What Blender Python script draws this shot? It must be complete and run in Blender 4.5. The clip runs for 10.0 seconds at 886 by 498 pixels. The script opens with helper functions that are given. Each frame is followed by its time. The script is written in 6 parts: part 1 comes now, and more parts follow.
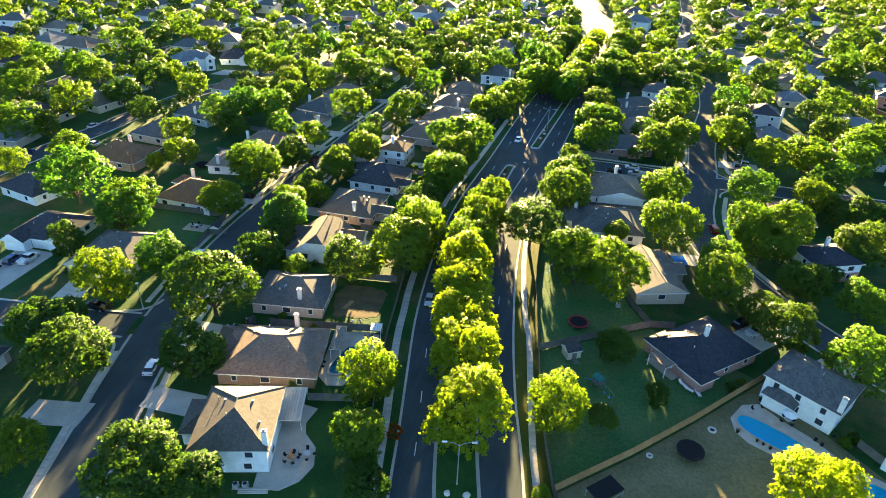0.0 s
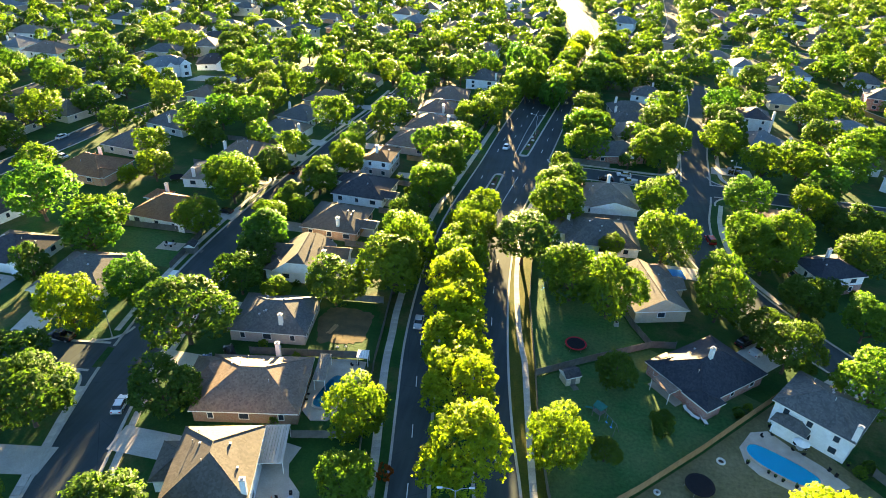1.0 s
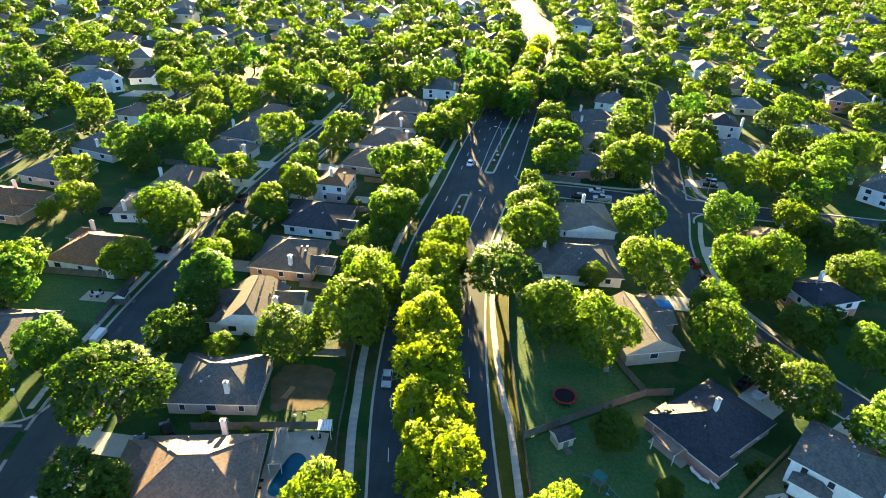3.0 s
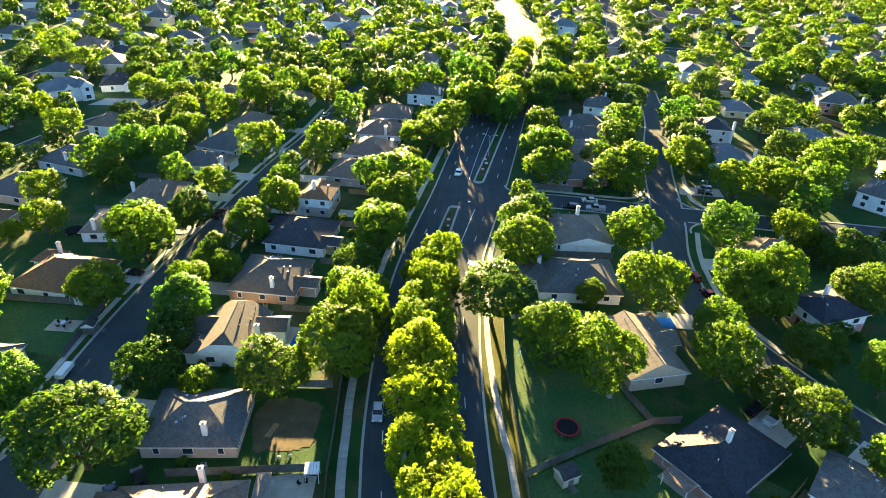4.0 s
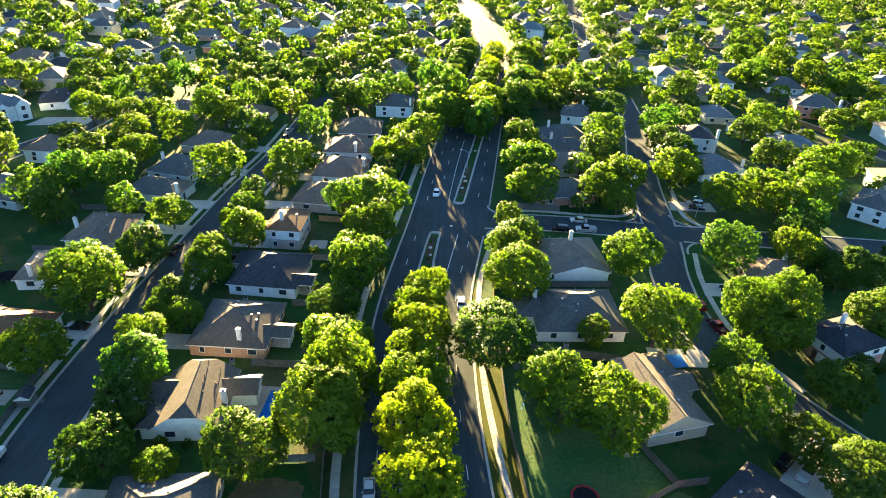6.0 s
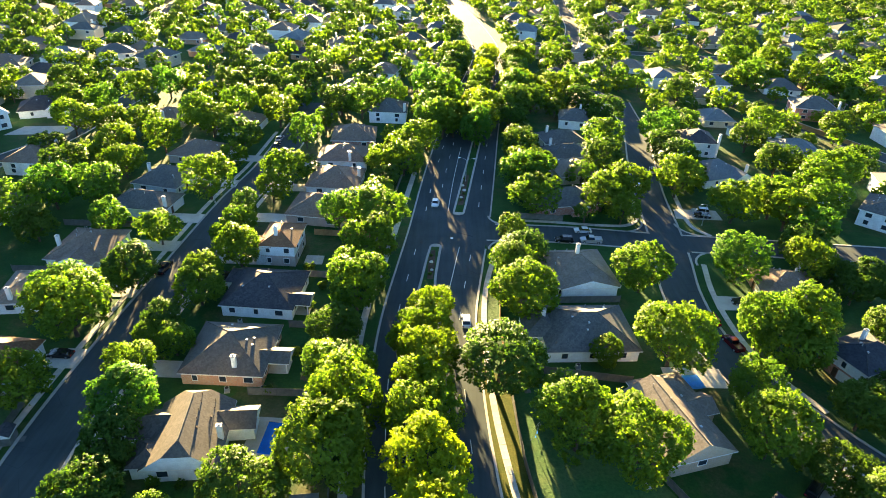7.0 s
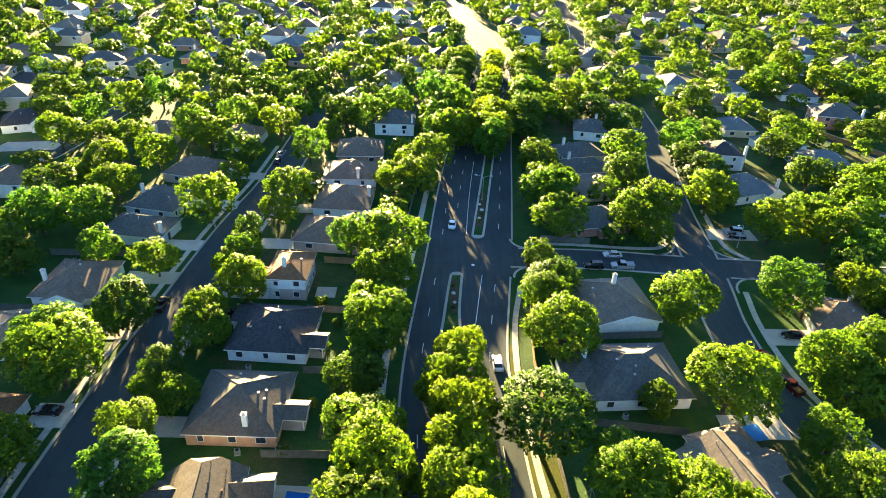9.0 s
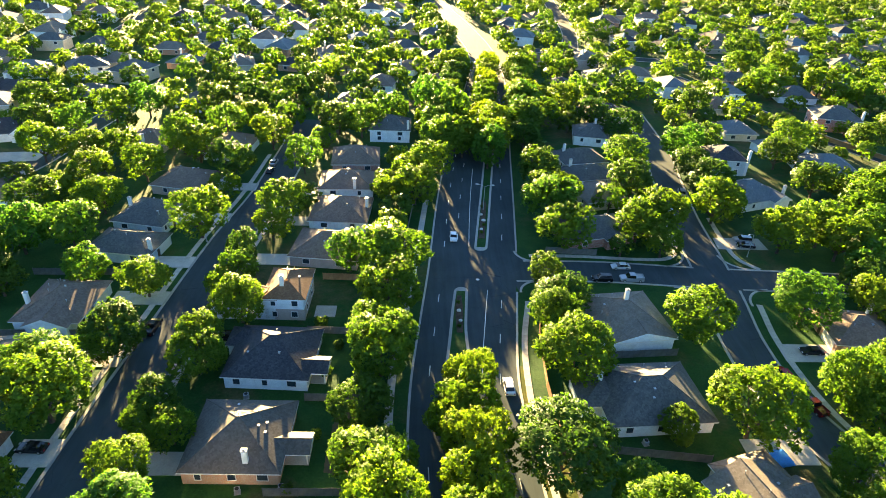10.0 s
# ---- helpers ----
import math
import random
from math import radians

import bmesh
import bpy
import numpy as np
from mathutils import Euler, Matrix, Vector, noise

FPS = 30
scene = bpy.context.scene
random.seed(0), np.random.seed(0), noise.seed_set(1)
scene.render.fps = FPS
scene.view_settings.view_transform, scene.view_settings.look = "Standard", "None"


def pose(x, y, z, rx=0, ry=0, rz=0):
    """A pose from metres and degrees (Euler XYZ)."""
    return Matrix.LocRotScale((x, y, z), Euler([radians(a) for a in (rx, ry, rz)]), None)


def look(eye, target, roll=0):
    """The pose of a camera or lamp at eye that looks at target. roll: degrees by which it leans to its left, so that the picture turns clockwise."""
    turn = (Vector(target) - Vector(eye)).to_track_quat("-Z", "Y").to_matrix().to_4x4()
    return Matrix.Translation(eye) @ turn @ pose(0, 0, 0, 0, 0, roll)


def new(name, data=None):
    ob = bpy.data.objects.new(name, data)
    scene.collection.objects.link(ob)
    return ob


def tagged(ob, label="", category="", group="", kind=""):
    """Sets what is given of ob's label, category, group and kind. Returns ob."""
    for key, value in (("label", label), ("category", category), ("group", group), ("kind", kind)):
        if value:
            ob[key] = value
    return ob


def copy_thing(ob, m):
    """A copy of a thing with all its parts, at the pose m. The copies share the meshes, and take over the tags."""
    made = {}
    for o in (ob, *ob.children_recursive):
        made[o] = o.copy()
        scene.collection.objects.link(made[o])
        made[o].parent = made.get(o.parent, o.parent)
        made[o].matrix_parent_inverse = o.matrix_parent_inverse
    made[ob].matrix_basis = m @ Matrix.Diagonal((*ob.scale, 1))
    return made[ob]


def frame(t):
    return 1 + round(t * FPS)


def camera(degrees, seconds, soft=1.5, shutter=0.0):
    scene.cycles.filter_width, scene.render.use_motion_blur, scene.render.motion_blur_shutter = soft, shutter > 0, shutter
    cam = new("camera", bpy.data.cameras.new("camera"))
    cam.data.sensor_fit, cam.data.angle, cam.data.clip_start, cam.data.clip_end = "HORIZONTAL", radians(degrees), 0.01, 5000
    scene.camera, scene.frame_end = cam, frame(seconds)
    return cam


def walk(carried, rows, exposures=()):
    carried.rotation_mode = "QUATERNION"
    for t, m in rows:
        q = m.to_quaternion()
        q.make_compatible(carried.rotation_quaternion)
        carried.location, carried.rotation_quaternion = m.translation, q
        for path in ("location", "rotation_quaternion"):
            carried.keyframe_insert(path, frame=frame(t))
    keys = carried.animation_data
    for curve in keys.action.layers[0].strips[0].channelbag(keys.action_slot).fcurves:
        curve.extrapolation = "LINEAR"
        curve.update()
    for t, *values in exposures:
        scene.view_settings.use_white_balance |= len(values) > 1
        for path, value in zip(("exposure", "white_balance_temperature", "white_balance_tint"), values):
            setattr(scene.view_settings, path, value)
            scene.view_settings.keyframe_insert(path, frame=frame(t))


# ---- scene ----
# ---------------------------------------------------------------- camera
cam = camera(70.1, 10.0, soft=0.9)
METRES, EYE, TURN = 83.43, 82.6, 12.1
ROWS = [
    (0.0, 0.0, 0.0, 0.0, 1.16, -30.5, -1.96),
    (0.5, -0.0074, 0.0495, -0.0007, 0.57, -30.5, -1.98),
    (1.0, -0.0138, 0.101, -0.0019, -0.46, -30.47, -2.01),
    (1.5, -0.0198, 0.1535, -0.0034, -1.74, -30.44, -2.04),
    (2.0, -0.0246, 0.2072, -0.0043, -2.96, -30.44, -2.07),
    (2.5, -0.0294, 0.2605, -0.0063, -3.99, -30.39, -2.12),
    (4.0, -0.0428, 0.4175, -0.0093, -6.59, -30.36, -2.15),
    (4.5, -0.0488, 0.4687, -0.0103, -7.59, -30.33, -2.16),
    (5.0, -0.0556, 0.5195, -0.0113, -8.53, -30.3, -2.17),
    (5.5, -0.064, 0.569, -0.0128, -9.47, -30.27, -2.2),
    (7.0, -0.097, 0.7092, -0.0152, -11.61, -30.26, -2.21),
    (7.5, -0.1099, 0.7546, -0.0165, -11.88, -30.27, -2.21),
    (8.0, -0.1225, 0.8005, -0.0179, -11.98, -30.27, -2.2),
    (8.5, -0.1347, 0.8463, -0.0199, -12.2, -30.25, -2.18),
    (9.0, -0.147, 0.8924, -0.0223, -12.56, -30.23, -2.2),
    (9.5, -0.159, 0.9377, -0.0233, -13.1, -30.23, -2.21),
    (10.0, -0.1705, 0.9822, -0.0244, -13.82, -30.2, -2.21),
]
walk(cam, [(t, pose(0, 0, EYE, 0, 0, TURN) @ pose(METRES * x, METRES * y, METRES * z, 90 + pitch, roll, yaw)) for t, x, y, z, yaw, pitch, roll in ROWS],
     exposures=[(0.0, 4.12, 6700, 5), (10.0, 4.12, 6700, 5)])

# ---------------------------------------------------------------- light
SUN_AZ, SUN_EL = radians(-11), radians(8.0)
world = bpy.data.worlds.new("world")
scene.world = world
world.use_nodes = True
sky = world.node_tree.nodes.new("ShaderNodeTexSky")
sky.sky_type, sky.sun_disc = "NISHITA", False
sky.sun_elevation, sky.sun_rotation = SUN_EL, SUN_AZ
sky.air_density, sky.dust_density, sky.ozone_density = 0.7, 0.15, 2.5
backing = world.node_tree.nodes["Background"]
backing.inputs["Strength"].default_value = 0.038
world.node_tree.links.new(sky.outputs[0], backing.inputs["Color"])
sun = new("sun", bpy.data.lights.new("sun", "SUN"))
sun.data.energy, sun.data.angle, sun.data.color = 5.0, radians(0.6), (1.0, 0.71, 0.34)
sun.matrix_world = look((0, 0, 0), (-math.sin(SUN_AZ) * math.cos(SUN_EL), -math.cos(SUN_AZ) * math.cos(SUN_EL), -math.sin(SUN_EL)))
sun.location = (-80, 600, 300)

# ---------------------------------------------------------------- materials
def nodes_of(name):
    m = bpy.data.materials.new(name)
    m.use_nodes = True
    n, l = m.node_tree.nodes, m.node_tree.links
    return m, n, l, n["Principled BSDF"]


def mixed(n, l, kind, fac, a, b):
    x = n.new("ShaderNodeMix")
    x.data_type, x.blend_type = "RGBA", kind
    for sock, v in ((x.inputs["Factor"], fac), (x.inputs["A"], a), (x.inputs["B"], b)):
        if isinstance(v, bpy.types.NodeSocket):
            l.new(v, sock)
        elif isinstance(v, (int, float)):
            sock.default_value = v
        else:
            sock.default_value = (*v, 1)
    return x.outputs["Result"]


def noise_of(n, l, scale, detail=4.0, vector=None, rough=0.6):
    x = n.new("ShaderNodeTexNoise")
    x.inputs["Scale"].default_value, x.inputs["Detail"].default_value, x.inputs["Roughness"].default_value = scale, detail, rough
    if vector is not None:
        l.new(vector, x.inputs["Vector"])
    return x.outputs["Fac"]


def ramp_of(n, l, value, lo, hi):
    x = n.new("ShaderNodeMapRange")
    l.new(value, x.inputs["Value"])
    x.inputs["From Min"].default_value, x.inputs["From Max"].default_value = lo, hi
    return x.outputs["Result"]


def surface(name, a, b, big=0.3, fine=8.0, rough=0.8, bump=0.3, vary=0.12, contrast=0.35, metal=0.0, spec=0.4, depth=0.02):
    """A plain worn surface: two colours in large patches, fine grain, a little relief, each object a little different."""
    m, n, l, p = nodes_of(name)
    co = n.new("ShaderNodeTexCoord").outputs["Object"]
    col = mixed(n, l, "MIX", ramp_of(n, l, noise_of(n, l, big, 5, co), 0.35, 0.65), a, b)
    grain = noise_of(n, l, fine, 3, co, 0.7)
    col = mixed(n, l, "MULTIPLY", contrast, col, mixed(n, l, "MIX", ramp_of(n, l, grain, 0.3, 0.7), (0.35, 0.35, 0.35), (1.25, 1.25, 1.25)))
    if vary:
        rnd = n.new("ShaderNodeObjectInfo").outputs["Random"]
        col = mixed(n, l, "MULTIPLY", 1.0, col, mixed(n, l, "MIX", rnd, (1 - vary,) * 3, (1 + vary,) * 3))
    l.new(col, p.inputs["Base Color"])
    p.inputs["Roughness"].default_value, p.inputs["Metallic"].default_value = rough, metal
    p.inputs["Specular IOR Level"].default_value = spec
    if bump:
        bp = n.new("ShaderNodeBump")
        bp.inputs["Strength"].default_value, bp.inputs["Distance"].default_value = bump, depth
        l.new(grain, bp.inputs["Height"])
        l.new(bp.outputs["Normal"], p.inputs["Normal"])
    return m


def coursed(name, a, b, joint, bw, bh, mortar=0.012, rough=0.85, bump=0.5, offset=0.5):
    """Bricks or boards laid in courses on upright walls."""
    m, n, l, p = nodes_of(name)
    co = n.new("ShaderNodeTexCoord").outputs["Object"]
    sep = n.new("ShaderNodeSeparateXYZ")
    l.new(co, sep.inputs[0])
    add = n.new("ShaderNodeMath")
    add.operation = "ADD"
    l.new(sep.outputs[0], add.inputs[0])
    l.new(sep.outputs[1], add.inputs[1])
    com = n.new("ShaderNodeCombineXYZ")
    l.new(add.outputs[0], com.inputs[0])
    l.new(sep.outputs[2], com.inputs[1])
    t = n.new("ShaderNodeTexBrick")
    l.new(com.outputs[0], t.inputs["Vector"])
    t.offset = offset
    for k, v in (("Scale", 1.0), ("Mortar Size", mortar), ("Brick Width", bw), ("Row Height", bh), ("Bias", 0.0)):
        t.inputs[k].default_value = v
    for k, v in (("Color1", a), ("Color2", b), ("Mortar", joint)):
        t.inputs[k].default_value = (*v, 1)
    col = mixed(n, l, "MULTIPLY", 0.3, t.outputs["Color"], mixed(n, l, "MIX", ramp_of(n, l, noise_of(n, l, 0.8, 5, co), 0.3, 0.7), (0.5, 0.5, 0.5), (1.2, 1.2, 1.2)))
    l.new(col, p.inputs["Base Color"])
    p.inputs["Roughness"].default_value = rough
    bp = n.new("ShaderNodeBump")
    bp.invert = True
    bp.inputs["Strength"].default_value, bp.inputs["Distance"].default_value = bump, 0.01
    l.new(t.outputs["Fac"], bp.inputs["Height"])
    l.new(bp.outputs["Normal"], p.inputs["Normal"])
    return m


def shingle(name, a, b):
    """Asphalt shingles: speckled tabs, weather streaks down the slope."""
    m, n, l, p = nodes_of(name)
    co = n.new("ShaderNodeTexCoord").outputs["Object"]
    v = n.new("ShaderNodeTexVoronoi")
    v.inputs["Scale"].default_value = 3.2
    l.new(co, v.inputs["Vector"])
    sep = n.new("ShaderNodeSeparateColor")
    l.new(v.outputs["Color"], sep.inputs[0])
    col = mixed(n, l, "MIX", sep.outputs[0], a, b)
    col = mixed(n, l, "MULTIPLY", 0.45, col, mixed(n, l, "MIX", ramp_of(n, l, noise_of(n, l, 0.35, 6, co), 0.3, 0.7), (0.55, 0.55, 0.58), (1.25, 1.22, 1.18)))
    sp = n.new("ShaderNodeSeparateXYZ")
    l.new(co, sp.inputs[0])
    w = n.new("ShaderNodeTexWave")
    w.wave_type, w.bands_direction = "BANDS", "Z"
    w.inputs["Scale"].default_value, w.inputs["Distortion"].default_value, w.inputs["Detail"].default_value = 4.5, 0.6, 1.0
    l.new(co, w.inputs["Vector"])
    col = mixed(n, l, "MULTIPLY", 0.22, col, mixed(n, l, "MIX", w.outputs["Fac"], (0.6, 0.6, 0.6), (1.15, 1.15, 1.15)))
    l.new(col, p.inputs["Base Color"])
    p.inputs["Roughness"].default_value, p.inputs["Specular IOR Level"].default_value = 0.8, 0.3
    bp = n.new("ShaderNodeBump")
    bp.inputs["Strength"].default_value, bp.inputs["Distance"].default_value = 0.18, 0.02
    l.new(w.outputs["Fac"], bp.inputs["Height"])
    l.new(bp.outputs["Normal"], p.inputs["Normal"])
    return m


def leafy(name, a, b, c, shine=0.5, through_light=0.66):
    """Leaves: every leaf its own green, every tree a little different, lit through from behind."""
    m, n, l, p = nodes_of(name)
    isl = n.new("ShaderNodeNewGeometry").outputs["Random Per Island"]
    rnd = n.new("ShaderNodeObjectInfo").outputs["Random"]
    col = mixed(n, l, "MIX", isl, a, b)
    col = mixed(n, l, "MIX", ramp_of(n, l, rnd, 0.2, 1.6), col, c)
    co = n.new("ShaderNodeNewGeometry").outputs["Position"]
    spray = noise_of(n, l, 4.6, 4, co, 0.8)
    col = mixed(n, l, "MULTIPLY", 0.7, col, mixed(n, l, "MIX", ramp_of(n, l, spray, 0.34, 0.66), (0.74, 0.76, 0.74), (1.26, 1.24, 1.2)))
    l.new(col, p.inputs["Base Color"])
    p.inputs["Roughness"].default_value, p.inputs["Specular IOR Level"].default_value = shine, 0.09
    tr = n.new("ShaderNodeBsdfTranslucent")
    warm = mixed(n, l, "MULTIPLY", 1.0, col, (1.1, 1.26, 0.46))
    l.new(warm, tr.inputs["Color"])
    mx = n.new("ShaderNodeMixShader")
    mx.inputs[0].default_value = through_light
    l.new(p.outputs[0], mx.inputs[1])
    l.new(tr.outputs[0], mx.inputs[2])
    l.new(mx.outputs[0], n["Material Output"].inputs["Surface"])
    return m


def glassy(name, tint, rough=0.04):
    m, n, l, p = nodes_of(name)
    p.inputs["Base Color"].default_value = (*tint, 1)
    p.inputs["Roughness"].default_value, p.inputs["IOR"].default_value = rough, 1.45
    p.inputs["Specular IOR Level"].default_value = 0.8
    return m


def water_of(name, tint):
    m, n, l, p = nodes_of(name)
    co = n.new("ShaderNodeTexCoord").outputs["Object"]
    p.inputs["Base Color"].default_value = (*tint, 1)
    p.inputs["Transmission Weight"].default_value, p.inputs["IOR"].default_value, p.inputs["Roughness"].default_value = 1.0, 1.2, 0.02
    p.inputs["Specular IOR Level"].default_value = 0.25
    bp = n.new("ShaderNodeBump")
    bp.inputs["Strength"].default_value, bp.inputs["Distance"].default_value = 0.25, 0.03
    l.new(noise_of(n, l, 2.5, 2, co), bp.inputs["Height"])
    l.new(bp.outputs["Normal"], p.inputs["Normal"])
    return m


def lawn(name):
    m, n, l, p = nodes_of(name)
    co = n.new("ShaderNodeTexCoord").outputs["Object"]
    green = mixed(n, l, "MIX", ramp_of(n, l, noise_of(n, l, 0.12, 5, co), 0.4, 0.6), (0.014, 0.062, 0.012), (0.028, 0.086, 0.017))
    dry = mixed(n, l, "MIX", ramp_of(n, l, noise_of(n, l, 0.9, 5, co), 0.35, 0.65), (0.085, 0.075, 0.03), (0.13, 0.105, 0.05))
    far = n.new("ShaderNodeMapping")
    far.inputs["Location"].default_value = (31, 17, 5)
    l.new(co, far.inputs["Vector"])
    col = mixed(n, l, "MIX", ramp_of(n, l, noise_of(n, l, 0.045, 6, far.outputs[0], 0.65), 0.53, 0.68), green, dry)
    tuft = noise_of(n, l, 2.2, 6, co, 0.75)
    col = mixed(n, l, "MULTIPLY", 0.6, col, mixed(n, l, "MIX", ramp_of(n, l, tuft, 0.3, 0.7), (0.35, 0.4, 0.3), (1.35, 1.3, 1.2)))
    l.new(col, p.inputs["Base Color"])
    p.inputs["Roughness"].default_value, p.inputs["Specular IOR Level"].default_value = 0.9, 0.2
    bp = n.new("ShaderNodeBump")
    bp.inputs["Strength"].default_value, bp.inputs["Distance"].default_value = 0.9, 0.12
    l.new(tuft, bp.inputs["Height"])
    l.new(bp.outputs["Normal"], p.inputs["Normal"])
    return m


def tarmac(name, a, b):
    m, n, l, p = nodes_of(name)
    co = n.new("ShaderNodeTexCoord").outputs["Object"]
    col = mixed(n, l, "MIX", ramp_of(n, l, noise_of(n, l, 0.08, 6, co), 0.35, 0.65), a, b)
    mp = n.new("ShaderNodeMapping")
    mp.inputs["Scale"].default_value = (0.9, 0.06, 1)
    l.new(co, mp.inputs["Vector"])
    col = mixed(n, l, "MULTIPLY", 0.4, col, mixed(n, l, "MIX", ramp_of(n, l, noise_of(n, l, 1.0, 5, mp.outputs[0]), 0.3, 0.7), (0.6, 0.6, 0.6), (1.3, 1.3, 1.3)))
    fine = noise_of(n, l, 14, 3, co, 0.8)
    col = mixed(n, l, "MULTIPLY", 0.35, col, mixed(n, l, "MIX", fine, (0.5, 0.5, 0.5), (1.5, 1.5, 1.5)))
    v = n.new("ShaderNodeTexVoronoi")
    v.feature = "DISTANCE_TO_EDGE"
    v.inputs["Scale"].default_value, v.inputs["Randomness"].default_value = 0.11, 1.0
    l.new(co, v.inputs["Vector"])
    crack = ramp_of(n, l, v.outputs["Distance"], 0.0, 0.003)
    col = mixed(n, l, "MIX", crack, (0.026, 0.036, 0.044), col)
    l.new(col, p.inputs["Base Color"])
    p.inputs["Roughness"].default_value, p.inputs["Specular IOR Level"].default_value = 0.9, 0.15
    bp = n.new("ShaderNodeBump")
    bp.inputs["Strength"].default_value, bp.inputs["Distance"].default_value = 0.4, 0.01
    l.new(fine, bp.inputs["Height"])
    l.new(bp.outputs["Normal"], p.inputs["Normal"])
    return m


LAWN = lawn("lawn")
# verge grass, with the low sun's yellow put into its base colour
VERGE = surface("sunlit_yellow_grass", (0.058, 0.078, 0.011), (0.10, 0.10, 0.016), 0.25, 3, 0.95, 0.8, 0.0, 0.5, spec=0.15, depth=0.08)
ASPHALT = tarmac("asphalt", (0.040, 0.055, 0.060), (0.057, 0.074, 0.079))
ASPHALT_OLD = tarmac("asphalt_old", (0.041, 0.056, 0.060), (0.060, 0.076, 0.080))
CONCRETE = surface("concrete", (0.42, 0.39, 0.34), (0.52, 0.48, 0.42), 0.4, 6, 0.85, 0.3)
KERB = surface("kerb_concrete", (0.36, 0.34, 0.30), (0.46, 0.43, 0.38), 0.3, 5, 0.85, 0.3)
PAINT = surface("road_paint", (0.70, 0.69, 0.64), (0.8, 0.79, 0.75), 1.5, 9, 0.6, 0.1)
MULCH = surface("mulch", (0.05, 0.032, 0.02), (0.10, 0.065, 0.04), 1.2, 6, 0.95, 0.8, depth=0.08)
DIRT = surface("bare_soil", (0.075, 0.062, 0.03), (0.13, 0.095, 0.045), 0.5, 5, 0.95, 0.6, depth=0.06)
DRY_LAWN = surface("dry_lawn", (0.125, 0.122, 0.056), (0.20, 0.168, 0.088), 0.12, 1.6, 0.95, 0.8, 0.0, 0.5, spec=0.15, depth=0.1)
HALF_LAWN = surface("half_dry_lawn", (0.038, 0.125, 0.036), (0.092, 0.138, 0.05), 0.1, 1.6, 0.95, 0.8, 0.0, 0.5, spec=0.15, depth=0.1)
ROCK = surface("limestone", (0.55, 0.52, 0.46), (0.68, 0.65, 0.58), 1.5, 9, 0.9, 0.7, depth=0.05)
FENCE_GREY = surface("weathered_cedar", (0.115, 0.12, 0.11), (0.18, 0.18, 0.165), 1.0, 9, 0.9, 0.5)
FENCE_TAN = surface("new_cedar", (0.30, 0.17, 0.075), (0.40, 0.25, 0.12), 1.0, 9, 0.85, 0.5)
BARK = surface("bark", (0.07, 0.05, 0.035), (0.13, 0.10, 0.075), 1.5, 9, 0.95, 0.9, depth=0.06)
METAL = surface("galvanised", (0.45, 0.46, 0.47), (0.55, 0.56, 0.57), 2, 9, 0.45, 0.1, metal=0.6)
WHITE = surface("white_paint", (0.74, 0.73, 0.70), (0.82, 0.81, 0.79), 0.6, 5, 0.6, 0.1, 0.05, 0.2)
BLACK = surface("black_rubber", (0.015, 0.015, 0.016), (0.03, 0.03, 0.03), 2, 9, 0.7, 0.2)
PANE = glassy("window_glass", (0.03, 0.045, 0.06))
CAR_GLASS = glassy("car_glass", (0.012, 0.014, 0.016))
ROOFS = {
    "grey": shingle("shingle_grey", (0.078, 0.082, 0.080), (0.134, 0.134, 0.130)),
    "dark": shingle("shingle_charcoal", (0.032, 0.035, 0.041), (0.066, 0.066, 0.072)),
    "navy": shingle("shingle_slate_blue", (0.018, 0.023, 0.034), (0.037, 0.045, 0.057)),
    "taupe": shingle("shingle_taupe", (0.086, 0.077, 0.064), (0.130, 0.117, 0.099)),
    "brown": shingle("shingle_brown", (0.152, 0.108, 0.082), (0.236, 0.176, 0.136)),
    "tan": shingle("shingle_tan", (0.159, 0.135, 0.108), (0.228, 0.197, 0.162)),
    "orange": shingle("shingle_rust", (0.185, 0.088, 0.042), (0.260, 0.137, 0.069)),
    "blue": shingle("shingle_pale_blue", (0.117, 0.140, 0.154), (0.176, 0.198, 0.213)),
}
WALLS = {
    "white": coursed("white_siding", (0.80, 0.84, 0.86), (0.84, 0.88, 0.90), (0.62, 0.65, 0.67), 3.6, 0.18, 0.01, 0.65),
    "blue": coursed("pale_blue_siding", (0.50, 0.57, 0.61), (0.55, 0.62, 0.66), (0.35, 0.4, 0.43), 3.6, 0.18, 0.01, 0.65),
    "cream": coursed("cream_siding", (0.60, 0.52, 0.40), (0.66, 0.58, 0.45), (0.42, 0.36, 0.28), 3.6, 0.18, 0.01, 0.7),
    "brick": coursed("orange_brick", (0.44, 0.18, 0.09), (0.54, 0.26, 0.14), (0.46, 0.40, 0.33), 0.22, 0.075),
    "pink": coursed("pink_brick", (0.44, 0.34, 0.31), (0.53, 0.42, 0.38), (0.48, 0.43, 0.38), 0.22, 0.075),
    "umber": coursed("umber_brick", (0.22, 0.11, 0.06), (0.30, 0.16, 0.09), (0.30, 0.25, 0.2), 0.22, 0.075),
    "red": coursed("red_brick", (0.34, 0.11, 0.075), (0.46, 0.17, 0.12), (0.46, 0.40, 0.36), 0.22, 0.075),
    "tan": coursed("tan_brick", (0.44, 0.33, 0.22), (0.54, 0.42, 0.29), (0.50, 0.44, 0.36), 0.22, 0.075),
}
